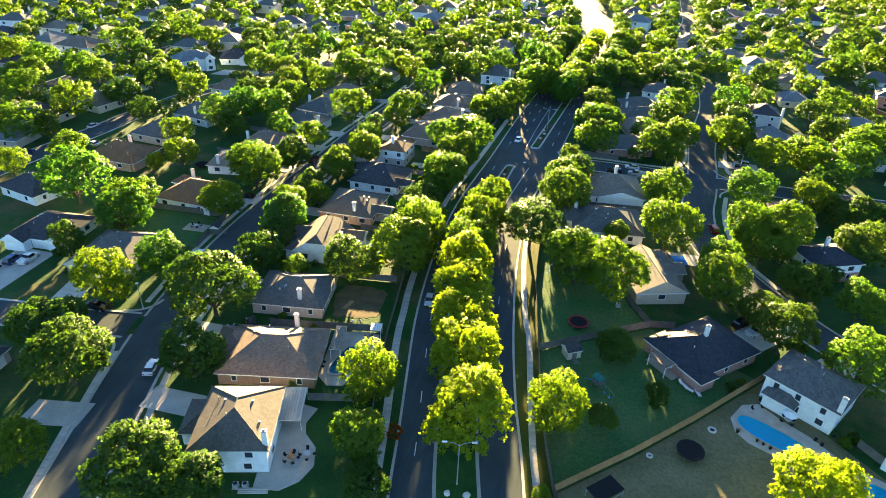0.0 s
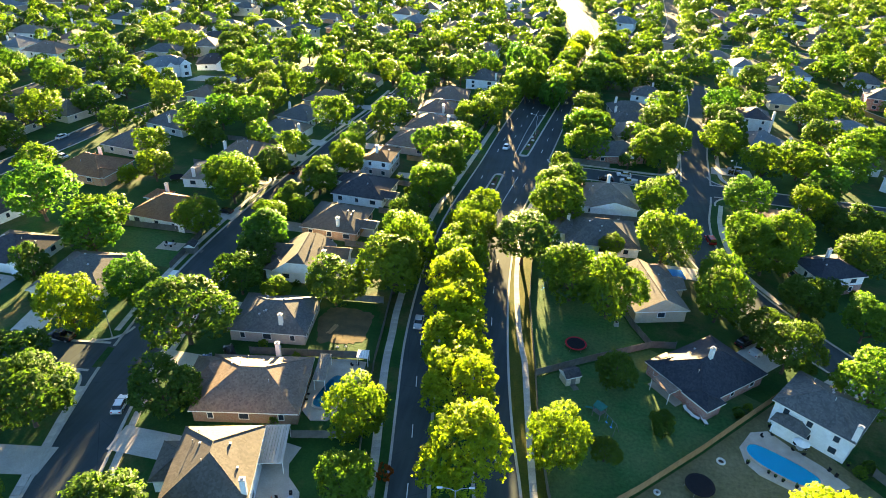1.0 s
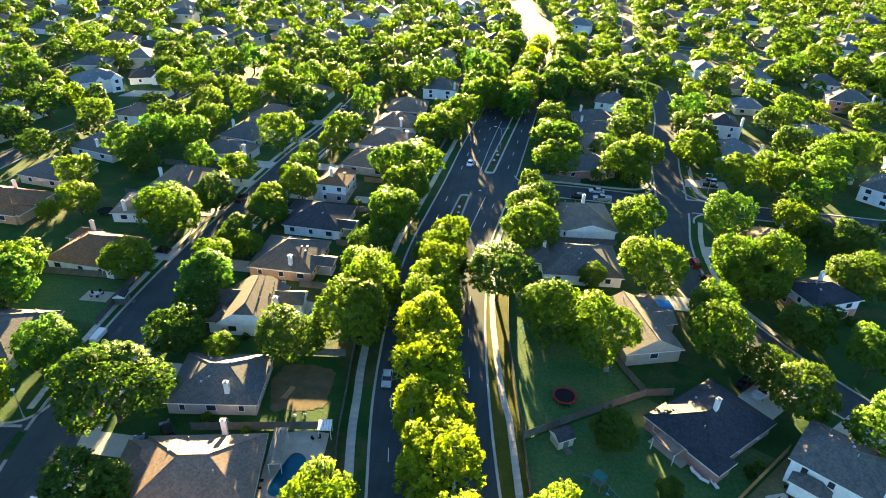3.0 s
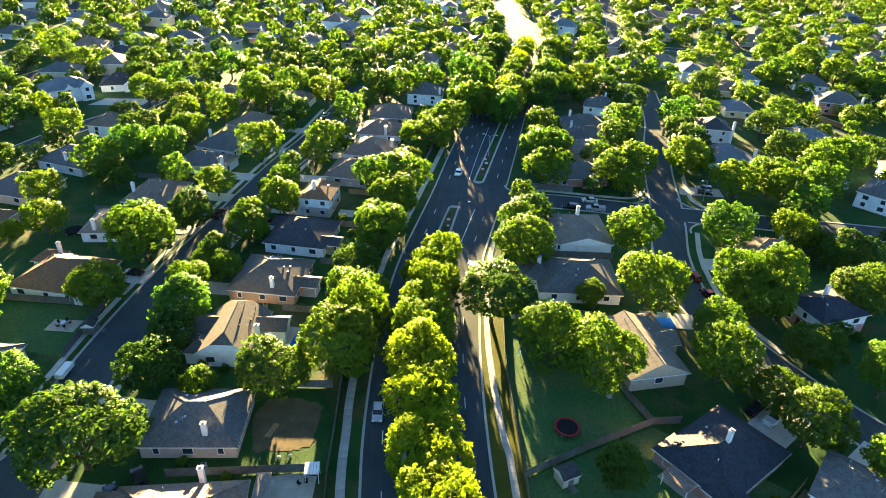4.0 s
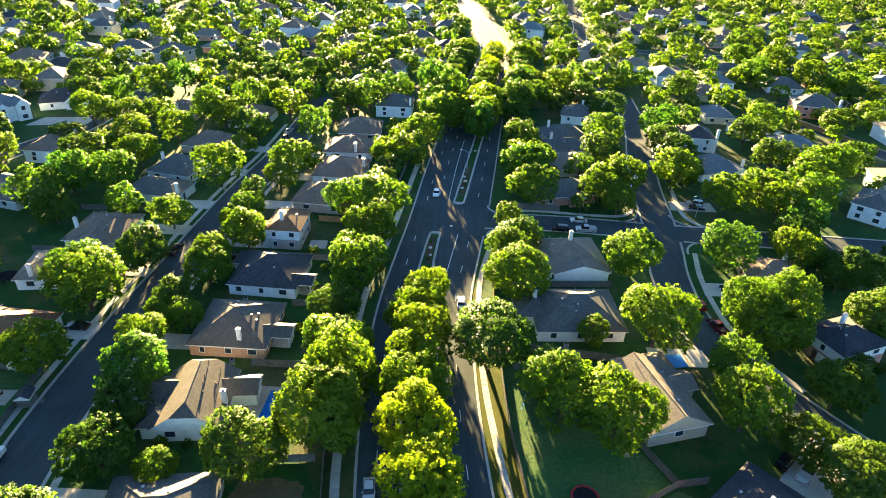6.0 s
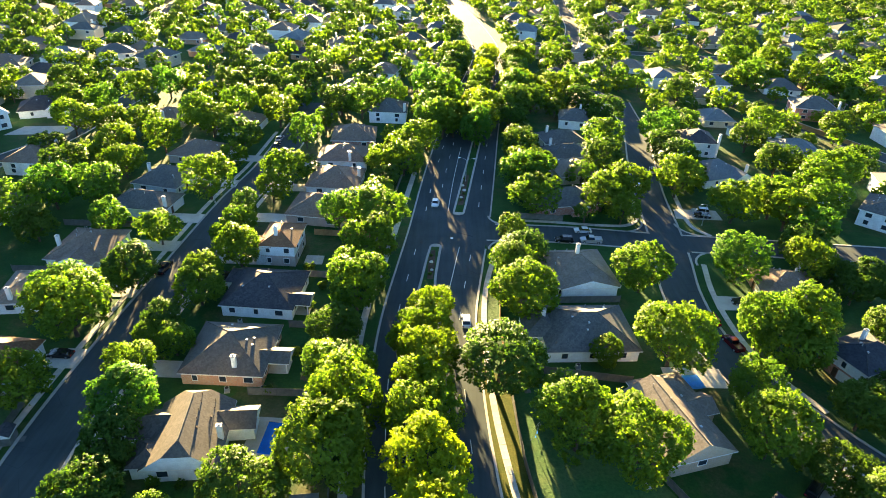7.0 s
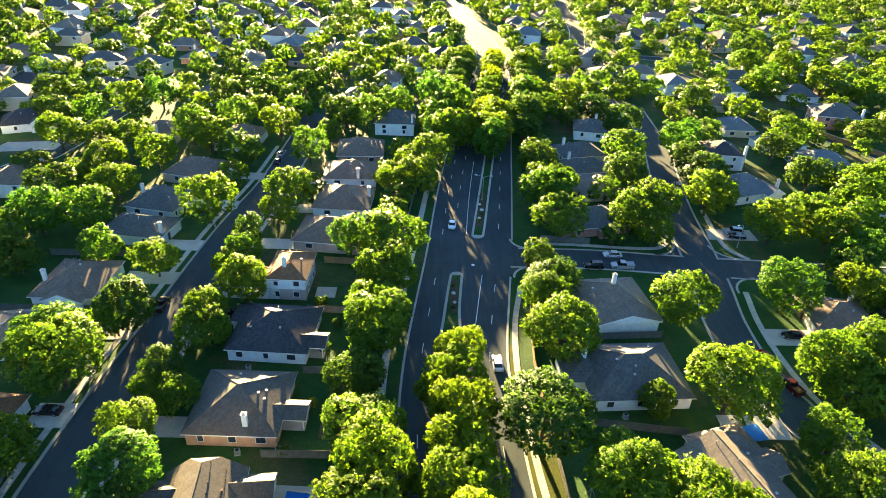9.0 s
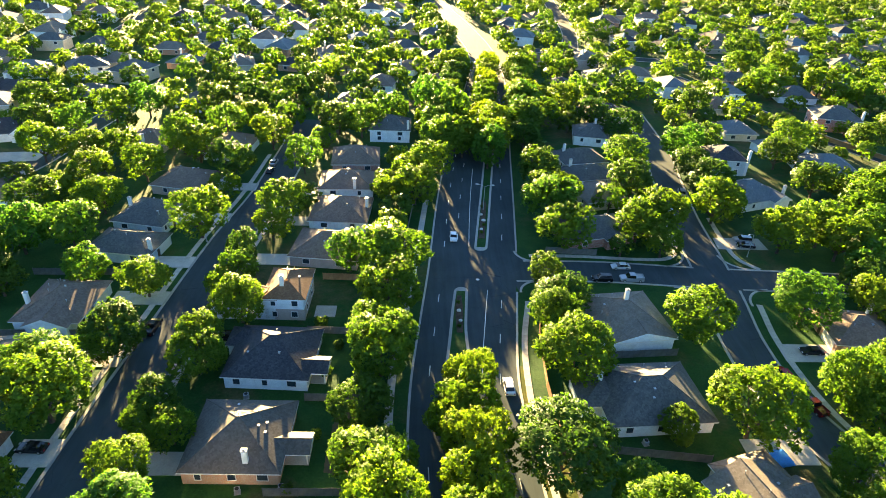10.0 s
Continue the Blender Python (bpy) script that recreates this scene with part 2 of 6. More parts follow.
LEAVES = {
    "lime": leafy("leaves_lime", (0.207, 0.282, 0.019), (0.322, 0.384, 0.030), (0.287, 0.356, 0.022), 0.5, 0.66),
    "young": leafy("leaves_young", (0.115, 0.206, 0.019), (0.190, 0.277, 0.029), (0.207, 0.266, 0.019), 0.5, 0.62),
    "elm": leafy("leaves_elm", (0.081, 0.164, 0.019), (0.144, 0.232, 0.029), (0.178, 0.237, 0.022), 0.5, 0.58),
    "oak": leafy("leaves_live_oak", (0.041, 0.099, 0.019), (0.083, 0.153, 0.026), (0.106, 0.158, 0.020), 0.5, 0.5),
    "ash": leafy("leaves_ash", (0.062, 0.164, 0.026), (0.109, 0.226, 0.036), (0.149, 0.226, 0.026), 0.5, 0.58),
    "rust": leafy("leaves_rust", (0.30, 0.07, 0.02), (0.42, 0.14, 0.03), (0.3, 0.09, 0.02)),
}

# ---------------------------------------------------------------- mesh helpers
def link(name, bm, material, parent=None, label="", smooth=False):
    me = bpy.data.meshes.new(name)
    bm.to_mesh(me)
    bm.free()
    for mt in material if isinstance(material, (list, tuple)) else [material]:
        me.materials.append(mt)
    if smooth:
        for f in me.polygons:
            f.use_smooth = True
    ob = new(name, me)
    if parent is not None:
        ob.parent = parent
    if label:
        ob["label"] = label
    return ob


def part(name, bm, material, parent, label="", smooth=False):
    return link(name, bm, material, parent, label, smooth)


def root(name, m, label, category, group="", kind=""):
    ob = new(name)
    ob.empty_display_size = 0.5
    ob.matrix_basis = m
    return tagged(ob, label, category, group, kind)


def box(bm, x0, x1, y0, y1, z0, z1, slot=0):
    v = [bm.verts.new(p) for p in ((x0, y0, z0), (x1, y0, z0), (x1, y1, z0), (x0, y1, z0), (x0, y0, z1), (x1, y0, z1), (x1, y1, z1), (x0, y1, z1))]
    for q in ((3, 2, 1, 0), (4, 5, 6, 7), (0, 1, 5, 4), (1, 2, 6, 5), (2, 3, 7, 6), (3, 0, 4, 7)):
        bm.faces.new([v[i] for i in q]).material_index = slot
    return v


def boxed(*a):
    bm = bmesh.new()
    box(bm, *a)
    return bm


def rounded(x0, x1, y0, y1, z0, z1, r=0.03, seg=1):
    bm = boxed(x0, x1, y0, y1, z0, z1)
    bmesh.ops.bevel(bm, geom=bm.edges[:], offset=r, segments=seg, affect="EDGES")
    return bm


def tube(bm, pts, radii, sides=7):
    """A round bar through the points, with a radius at each."""
    rings = []
    for i, p in enumerate(pts):
        p = Vector(p)
        d = (Vector(pts[min(i + 1, len(pts) - 1)]) - Vector(pts[max(i - 1, 0)])).normalized()
        u = d.orthogonal().normalized()
        w = d.cross(u)
        rings.append([bm.verts.new(p + (u * math.cos(k * math.tau / sides) + w * math.sin(k * math.tau / sides)) * radii[i]) for k in range(sides)])
    for a, b in zip(rings, rings[1:]):
        for k in range(sides):
            bm.faces.new((a[k], a[(k + 1) % sides], b[(k + 1) % sides], b[k]))
    bm.faces.new(rings[0][::-1])
    bm.faces.new(rings[-1])
    return bm


def slab(bm, outline, z0, z1, slot=0):
    """An upright prism on an outline given counter-clockwise."""
    lo, hi = [bm.verts.new((x, y, z0)) for x, y in outline], [bm.verts.new((x, y, z1)) for x, y in outline]
    bm.faces.new(hi).material_index = slot
    bm.faces.new(lo[::-1])
    n = len(outline)
    for i in range(n):
        bm.faces.new((lo[i], lo[(i + 1) % n], hi[(i + 1) % n], hi[i])).material_index = slot
    return bm


def glide(pts, step=3.0):
    """A smooth line through the points, with its sideways directions."""
    P = [Vector(p) for p in pts]
    P = [P[0] * 2 - P[1], *P, P[-1] * 2 - P[-2]]
    line = []
    for i in range(1, len(P) - 2):
        a, b, c, d = P[i - 1:i + 3]
        n = 12
        for k in range(n):
            t = k / n
            line.append(0.5 * (2 * b + (c - a) * t + (2 * a - 5 * b + 4 * c - d) * t * t + (3 * b - a - 3 * c + d) * t ** 3))
    line.append(P[-2])
    run = np.cumsum([0] + [(q - p).length for p, q in zip(line, line[1:])])
    at = np.linspace(0, run[-1], max(2, round(run[-1] / step)) + 1)
    line = [Vector((np.interp(s, run, [p.x for p in line]), np.interp(s, run, [p.y for p in line]))) for s in at]
    side = []
    for i in range(len(line)):
        d = (line[min(i + 1, len(line) - 1)] - line[max(i - 1, 0)]).normalized()
        side.append(Vector((d.y, -d.x)))
    return line, side


def ribbon(bm, left, right, z0, z1):
    """A strip of thickness z0 to z1 between two lines of points."""
    rows = [[bm.verts.new((p.x, p.y, z)) for p, z in ((a, z0), (a, z1), (b, z1), (b, z0))] for a, b in zip(left, right)]
    for p, q in zip(rows, rows[1:]):
        for k in range(3):
            bm.faces.new((p[k], p[k + 1], q[k + 1], q[k]))
    for r in (rows[0], rows[-1]):
        bm.faces.new(r)
    bmesh.ops.recalc_face_normals(bm, faces=bm.faces[:])
    return bm


def offset(line, side, d):
    return [p + s * d for p, s in zip(line, side)]


BLOCKED, PLOTS, LANES, CROSSED = [], [], [], []


def lane(name, pts, width, material, label, z=0.03, category="road"):
    """A road along a centre line, with concrete kerbs and gutters both sides."""
    line, side = glide(pts)
    BLOCKED.append(([(p.x, p.y) for p in line], width / 2 + 1.5))
    bm = bmesh.new()
    ribbon(bm, offset(line, side, -width / 2), offset(line, side, width / 2), -0.2, z)
    road = link(name, bm, material)
    tagged(road, label, category, kind="structure")
    LANES.append((road, line, side, width))
    return road


def run_kerb(road, inner, outer):
    """A kerb between two lines, left out where it would cross another road."""
    me = id(road)
    run = []
    for p, q in list(zip(inner, outer)) + [(None, None)]:
        free = p is not None and all((q.x - x) ** 2 + (q.y - y) ** 2 > (half - 1.0) ** 2 for line, half, owner in CROSSED for x, y in line if owner != me)
        if free:
            run.append((p, q))
        else:
            if len(run) > 1:
                bm = bmesh.new()
                ribbon(bm, [a for a, _ in run], [b for _, b in run], -0.2, 0.13)
                part("kerb", bm, KERB, road, "pale concrete kerb and gutter")
            run = []


def corner(road, x, y, a, r=6.0):
    """The rounded mouth of a side road: asphalt filling the corner at x, y between the ways a and a + 90 degrees, and its kerb."""
    m = Matrix.Rotation(radians(a), 2)
    arc = [m @ Vector((r - r * math.cos(k * math.pi / 16), r - r * math.sin(k * math.pi / 16))) + Vector((x, y)) for k in range(9)]
    out = [m @ Vector((r - (r - .55) * math.cos(k * math.pi / 16), r - (r - .55) * math.sin(k * math.pi / 16))) + Vector((x, y)) for k in range(9)]
    base = m @ Vector((-1.2, -1.2)) + Vector((x, y))
    bm = slab(bmesh.new(), [(base.x, base.y), *((p.x, p.y) for p in arc[::-1])], -.2, .041)
    bmesh.ops.recalc_face_normals(bm, faces=bm.faces[:])
    part("corner", bm, ASPHALT_OLD, road, "rounded asphalt street corner")
    bm = bmesh.new()
    ribbon(bm, arc, out, -0.2, 0.13)
    part("kerb", bm, KERB, road, "pale rounded concrete kerb")


def footpath(pts, width, label):
    """A pavement of single concrete slabs along a line."""
    line, side = glide(pts, 1.55)
    walkway = root("pavement", Matrix(), label, "pavement", kind="structure")
    bm = rounded(-width / 2, width / 2, -0.765, 0.765, -0.1, 0.1, 0.012)
    first = part("slab", bm, CONCRETE, walkway)
    for i, (p, s) in enumerate(zip(line, side)):
        ob = first if i == 0 else new("slab", first.data)
        ob.parent = walkway
        ob.matrix_basis = pose(p.x, p.y, random.uniform(-0.012, 0.012), 0, 0, math.degrees(math.atan2(s.y, s.x)))
    return walkway

# ---------------------------------------------------------------- ground and roads
bm = bmesh.new()
bmesh.ops.create_grid(bm, x_segments=8, y_segments=8, size=2400)
ground = link("ground", bm, LAWN)
tagged(ground, "flat suburban ground of green and dry mown grass", "ground", kind="structure")

MAIN_WEST = [(0, -45), (-7.5, 0), (-12.5, 25), (-16.5, 45), (-20, 61), (-22.4, 75), (-25, 89), (-28.3, 108), (-30.5, 130), (-31.4, 150), (-31, 167), (-29.2, 187), (-27.3, 207), (-24.5, 243), (-20, 285), (-14, 330), (-8, 370), (-4, 400), (-4, 440), (-12, 500), (-30, 600)]
MAIN_EAST = [(24, -45), (14, 0), (9, 25), (4.6, 45), (1.0, 61), (-1.6, 75), (-4.5, 89), (-7.4, 108), (-9.8, 130), (-10.9, 150), (-11.2, 167), (-8.9, 187), (-6.3, 207), (-2.6, 243), (1.5, 285), (6.4, 330), (9.6, 370), (10.6, 400), (10, 440), (3, 500), (-13, 600)]
n_st = 180


def along(pts, n):
    """n points at even heights of the plan along a smooth line that runs north."""
    line, _ = glide(pts, 1.0)
    ys = np.linspace(pts[0][1], pts[-1][1], n)
    xs = np.interp(ys, [p.y for p in line], [p.x for p in line])
    return [Vector((x, y)) for x, y in zip(xs, ys)]


wl, el = along(MAIN_WEST, n_st), along(MAIN_EAST, n_st)
bm = bmesh.new()
ribbon(bm, wl, el, -0.2, 0.03)
avenue = link("road", bm, ASPHALT)
tagged(avenue, "wide dark asphalt avenue with painted lane lines", "road", kind="structure")


def avenue_kerb(line, s, spans):
    for y0, y1 in spans:
        run = [p for p in line if y0 <= p.y <= y1]
        bm = bmesh.new()
        ribbon(bm, run, [p + Vector((s * 0.45, 0)) for p in run], -0.2, 0.14)
        part("kerb", bm, KERB, avenue, "pale concrete kerb and gutter")


BLOCKED.append(([((p.x + q.x) / 2, p.y) for p, q in zip(wl, el)], 13.5))
avenue_kerb(wl, -1, [(-50, 610)])
avenue_kerb(el, 1, [(-50, 196.5), (214, 610)])


def edge_x(pts, y):
    line, _ = glide(pts, 2.0)
    return float(np.interp(y, [p.y for p in line], [p.x for p in line]))


def heading(pts, y):
    return math.degrees(math.atan2(-(edge_x(pts, y + 2) - edge_x(pts, y - 2)), 4))


# painted dashes between the lanes, 3 m long every 12.2 m
bm = rounded(-0.075, 0.075, -1.5, 1.5, 0.0, 0.036, 0.004)
dash = part("lane_mark", bm, PAINT, avenue, "white painted lane dash")
first_dash = True
for pts, shift, y0, y1 in ((MAIN_WEST, 3.1, 71.7, 400), (MAIN_EAST, -3.25, 81.8, 196), (MAIN_EAST, -3.4, 222, 400), (MAIN_WEST, 6.4, 222, 300)):
    y = y0
    while y < y1:
        if not (pts is MAIN_WEST and 199 < y < 216):
            ob = dash if first_dash else new("lane_mark", dash.data)
            ob.parent, first_dash = avenue, False
            ob.matrix_basis = pose(edge_x(pts, y) + shift, y, 0, 0, 0, heading(pts, y))
        y += 12.2
for pts, shift, y0, y1 in ((MAIN_EAST, -6.6, 163, 197), (MAIN_WEST, 9.4, 217, 268)):
    run = [Vector((edge_x(pts, y) + shift, y)) for y in np.linspace(y0, y1, 14)]
    bm = bmesh.new()
    ribbon(bm, [p + Vector((-0.07, 0)) for p in run], [p + Vector((0.07, 0)) for p in run], 0.0, 0.036)
    part("lane_line", bm, PAINT, avenue, "solid white painted turn-lane line")
bm = tube(bmesh.new(), [(-16.1, 201.5, 0.0), (-16.1, 201.5, 0.036)], [0.42, 0.42], 14)
part("manhole_cover", bm, METAL, avenue, "worn round metal manhole cover")
bm = boxed(-17.3, -14.6, 199.2, 203.4, 0.0, 0.033)
part("patch", bm, ASPHALT_OLD, avenue, "paler patched square of asphalt")


def median(left, right, top, label):
    """A raised island between two kerb lines, with a planted top."""
    isl = root("median", Matrix(), label, "median", kind="structure")
    L, R = along(left, 60), along(right, 60)
    noses = []
    for l0, r0, l1, r1 in ((L[0], R[0], L[1], R[1]), (L[-1], R[-1], L[-2], R[-2])):
        m, half = (l0 + r0) / 2, (r0 - l0) / 2
        ahead = (m - (l1 + r1) / 2).normalized() * half.length
        turns = [radians(d) for d in (20, 40, 58, 74, 86)]
        noses.append(([m + ahead * math.sin(t) - half * math.cos(t) for t in turns], [m + ahead * math.sin(t) + half * math.cos(t) for t in turns]))
    bm = bmesh.new()
    ribbon(bm, noses[0][0][::-1] + list(L) + noses[1][0], noses[0][1][::-1] + list(R) + noses[1][1], -0.2, 0.17)
    part("kerb", bm, KERB, isl, "pale concrete median kerb")
    k = 0.6
    li, ri = [], []
    for a, b in zip(L, R):
        li.append(a + Vector((k, 0)))
        ri.append(b - Vector((k, 0)))
    bm = bmesh.new()
    ribbon(bm, li, ri, 0.1, 0.2)
    part("bed", bm, top, isl, "planted soil and grass bed")
    return isl


MED_W = [(2.5, 20), (-6.5, 40), (-10.8, 52), (-14.4, 66), (-16.2, 75), (-18.8, 89), (-21.7, 108), (-24.0, 130), (-25.2, 150), (-25.0, 167), (-23.7, 180), (-22.7, 190), (-21.9, 196.4)]
MED_E = [(3.0, 20), (-0.2, 40), (-3.2, 52), (-6.6, 66), (-8.6, 75), (-11.2, 89), (-13.9, 108), (-15.9, 130), (-17.6, 150), (-19.2, 167), (-19.8, 180), (-19.2, 190), (-18.7, 196.4)]
median(MED_W, MED_E, LAWN, "long raised median with grass and a row of trees")
median([(-15.8, 216.5), (-15.0, 223), (-12.2, 245), (-9.2, 269), (-5.5, 300), (-1.5, 340), (0.2, 380)],
       [(-12.4, 216.5), (-11.5, 223), (-8.8, 245), (-5.8, 269), (-2.0, 300), (2.2, 340), (3.8, 380)], LAWN, "narrow raised median with grass, shrubs and rocks")
bm = slab(bmesh.new(), [(-22.0, 181), (-20.7, 181), (-20.2, 190), (-20.3, 194.5), (-21.3, 194.5), (-21.9, 190)], 0.18, 0.24)
tagged(link("planting_bed", bm, MULCH), "dark mulch bed with small shrubs at the median's end", "flower bed")
bm = slab(bmesh.new(), [(-14.4, 221), (-12.7, 221), (-10.4, 243), (-11.6, 243)], 0.18, 0.24)
tagged(link("planting_bed", bm, MULCH), "dark mulch bed with white rocks on the median", "flower bed")

WEST_STREET = [(-40, -40), (-52, 0), (-60.5, 28), (-67, 48), (-71.4, 63), (-75.4, 77), (-79, 93), (-81.5, 115), (-82.2, 135), (-81.6, 155), (-80.3, 175), (-79, 198), (-77.3, 220), (-74, 245), (-72.4, 278), (-72, 296)]
lane("road", WEST_STREET, 9.4, ASPHALT_OLD, "residential asphalt street lined with driveways and trees")
bm = bmesh.new()
slab(bm, [(-71 + 12 * math.cos(a * math.tau / 28), 300 + 12 * math.sin(a * math.tau / 28)) for a in range(28)], -0.2, 0.034)
tagged(link("road", bm, ASPHALT_OLD), "rounded asphalt turning head at the street's end", "road", kind="structure")
lane("road", [(-84.5, 88.3), (-100, 86.2), (-125, 84), (-165, 82), (-230, 78)], 7.6, ASPHALT, "dark resurfaced side street between lawns", 0.036)
EAST_STREET = [(150, 70), (105, 90), (78, 104), (62, 118), (50, 134), (41.5, 150), (37.6, 164), (37.8, 180), (40.6, 196), (42.8, 212), (45.2, 235), (49.5, 260), (55, 290), (58, 330)]
lane("road", EAST_STREET, 8.6, ASPHALT_OLD, "curving residential asphalt street with parked cars")
lane("road", [(-7.0, 205.6), (15, 205.8), (42, 203.6), (75, 202), (120, 199), (190, 190)], 8.6, ASPHALT_OLD, "short asphalt cross street joining the avenue", 0.038)
lane("road", [(-172, 110), (-173, 140), (-171, 160), (-168, 182), (-166, 205), (-160, 235), (-150, 262), (-147, 300), (-140, 360)], 8.6, ASPHALT_OLD, "asphalt street with parked cars further west")
lane("road", [(230, 180), (160, 245), (136, 288), (122, 316), (108, 360), (90, 410)], 8.6, ASPHALT_OLD, "distant asphalt street between fenced gardens")
lane("road", [(30, 442), (57, 434), (80, 428), (150, 420)], 8.6, ASPHALT_OLD, "distant asphalt cross street")
lane("road", [(54, 436), (60, 465), (66, 500), (70, 560), (75, 640)], 8.6, ASPHALT_OLD, "distant asphalt street running north")
lane("road", [(-215, 130), (-222, 190), (-222, 250), (-210, 330), (-200, 420), (-205, 520)], 8.6, ASPHALT_OLD, "distant asphalt street among trees")

CROSSED += [([(p.x, p.y) for p in line], width / 2, id(road)) for road, line, side, width in LANES]
CROSSED.append(([((p.x + q.x) / 2, p.y) for p, q in zip(wl, el)], 11.2, id(avenue)))
for road, line, side, width in LANES:
    for s in (-1, 1):
        run_kerb(road, offset(line, side, s * width / 2), offset(line, side, s * (width / 2 + 0.55)))
CROSS = LANES[3][0]
for cx, cy, ca, cr in ((-6.8, 201.4, -90, 5), (-6.0, 210.0, 0, 5), (37.2, 199.8, 180, 7), (38.0, 208.6, 90, 7), (45.6, 199.2, -90, 7), (46.6, 207.6, 0, 7)):
    corner(CROSS, cx, cy, ca, cr)
for cx, cy, ca, cr in ((-83.4, 92.1, 90, 6), (-82.4, 84.4, 180, 6)):
    corner(LANES[1][0], cx, cy, ca, cr)

footpath([(6.8, 45), (3.4, 58), (2.2, 67), (0.5, 76), (-1.4, 89.6), (-3.6, 106), (-4.5, 110), (-5.7, 116), (-7.5, 128.7), (-8.5, 138), (-9.2, 150), (-9.4, 163), (-8.3, 178), (-5.6, 192)], 1.2, "pale concrete pavement of square slabs beside the avenue")
footpath([(-17.2, 42), (-22.4, 61), (-25.8, 78), (-30, 98), (-31.6, 109), (-32.9, 118.5), (-34.6, 140), (-34.9, 165), (-33, 185), (-31, 207), (-28, 243)], 1.5, "concrete pavement along a garden fence")
footpath([(-86.6, 97), (-88.7, 115), (-89.4, 135), (-88.8, 155), (-87.5, 175), (-86.2, 198), (-84.5, 220), (-81.2, 245), (-79.6, 275)], 1.2, "concrete pavement beside the residential street")
footpath([(52, 142), (46.5, 154), (44.8, 166), (45.3, 180), (47.5, 192)], 1.3, "concrete pavement beside the curving street")

footpath([(-64.4, 63), (-68.6, 77), (-72.2, 93), (-74.8, 115), (-75.4, 135), (-74.8, 155), (-73.6, 175), (-72.3, 198), (-70.6, 220), (-67.4, 245)], 1.2, "concrete pavement between driveways on the residential street")
footpath([(-1.5, 212.9), (10, 213.0), (26, 212.0), (33.5, 213), (37.4, 219), (39, 232)], 1.3, "concrete pavement curving round a street corner")
footpath([(54.5, 208.6), (51.6, 213), (51.4, 220), (53, 235)], 1.3, "concrete pavement on a street corner")

# driveways: outline corners in plan
def driveway(label, *outline):
    bm = slab(bmesh.new(), outline, -0.1, 0.11)
    bmesh.ops.recalc_face_normals(bm, faces=bm.faces[:])
    return tagged(link("driveway", bm, CONCRETE), label, "driveway", kind="structure")


for x0, x1, y, w in ((-73.4, -64, 91, 4.6), (-76.2, -65.5, 109, 5.0), (-77, -66, 132, 5), (-76.6, -65.5, 147, 4.6), (-75.4, -64.5, 178, 5.2), (-74.4, -63, 187, 4.2), (-73, -60, 209, 5), (-70, -59, 229, 5), (-68, -59, 248, 5),
                     (-93.5, -86.9, 149, 5.6), (-97, -86.0, 172, 5), (-96, -84.6, 192, 5), (-95, -83.6, 207, 5), (-92, -80.6, 230, 5), (-90, -78, 250, 5), (-68.6, -56.5, 71, 5.4)):
    driveway("pale concrete driveway across the verge", (x0, y - w / 2), (x1, y - w / 2), (x1, y + w / 2), (x0, y + w / 2))
driveway("sunlit concrete driveway apron beside the street", (-86, 59.4), (-75.6, 61.4), (-76.2, 66.9), (-86.4, 65.2))
footpath([(-69.8, 40), (-74.2, 52), (-77.2, 61.2)], 1.3, "concrete pavement south of a driveway")
footpath([(-78.4, 66.6), (-80.4, 73), (-82, 79.5)], 1.3, "concrete pavement under shade trees")
driveway("long pale concrete driveway to a garage", (-107, 91), (-101, 91.5), (-103, 105), (-109, 104))
driveway("pale concrete driveway with parked cars", (-130, 90), (-120, 90), (-120, 108), (-130, 108))
driveway("pale concrete driveway beside the red cars", (44, 173), (44.5, 178.5), (56, 178.5), (56, 173))
driveway("pale concrete driveway on the corner", (48.5, 218), (49.5, 224), (62, 224), (62, 218))
driveway("pale concrete driveway behind the dark roof", (37.5, 119), (43, 114.5), (55, 126), (49.5, 131))
driveway("pale concrete driveway beside the tan house", (25, 147), (25, 152.5), (36.5, 152.5), (36.5, 147))
driveway("pale concrete driveway to a white house", (52, 113), (57, 108.5), (63, 114), (58, 118.5))
driveway("pale driveway in front of a white house", (-170, 262), (-150, 266), (-150, 274), (-168, 271))


def grass_plot(label, material, *outline):
    bm = slab(bmesh.new(), outline, -.1, 0.025)
    bmesh.ops.recalc_face_normals(bm, faces=bm.faces[:])
    return tagged(link("garden_lawn", bm, material), label, "lawn", kind="structure")


east_walk = [(6.8, 45), (3.4, 58), (2.2, 67), (0.5, 76), (-1.4, 89.6), (-3.6, 106), (-4.5, 110), (-5.7, 116), (-7.5, 128.7), (-8.5, 138), (-9.2, 150), (-9.4, 163), (-8.3, 178)]
east_fence = [(6.6, 63), (4.2, 69.5), (2.5, 77), (0.2, 90), (-1.7, 106), (-2.4, 111), (-3.2, 117), (-4.5, 127), (-5.1, 137), (-5.6, 150)]
ys = list(range(46, 176, 5))
# both strips along the pavement wear the grass coloured as if sunlit
grass_plot("yellow-green grass verge between kerb and pavement", VERGE, *[(edge_x(MAIN_EAST, y) + .3, y) for y in ys], *[(edge_x(east_walk, y) - .62, y) for y in reversed(ys)])
ys = list(range(64, 150, 5))
grass_plot("yellow-green grass strip between pavement and garden fence", VERGE, *[(edge_x(east_walk, y) + .62, y) for y in ys], *[(edge_x(east_fence, y) - .05, y) for y in reversed(ys)])
grass_plot("parched brown garden lawn inside fences", DRY_LAWN, (7.4, 60), (72, 58), (60, 82), (49, 95), (43.4, 106.6), (28, 90.4), (16.9, 79.4), (4.8, 68.6))
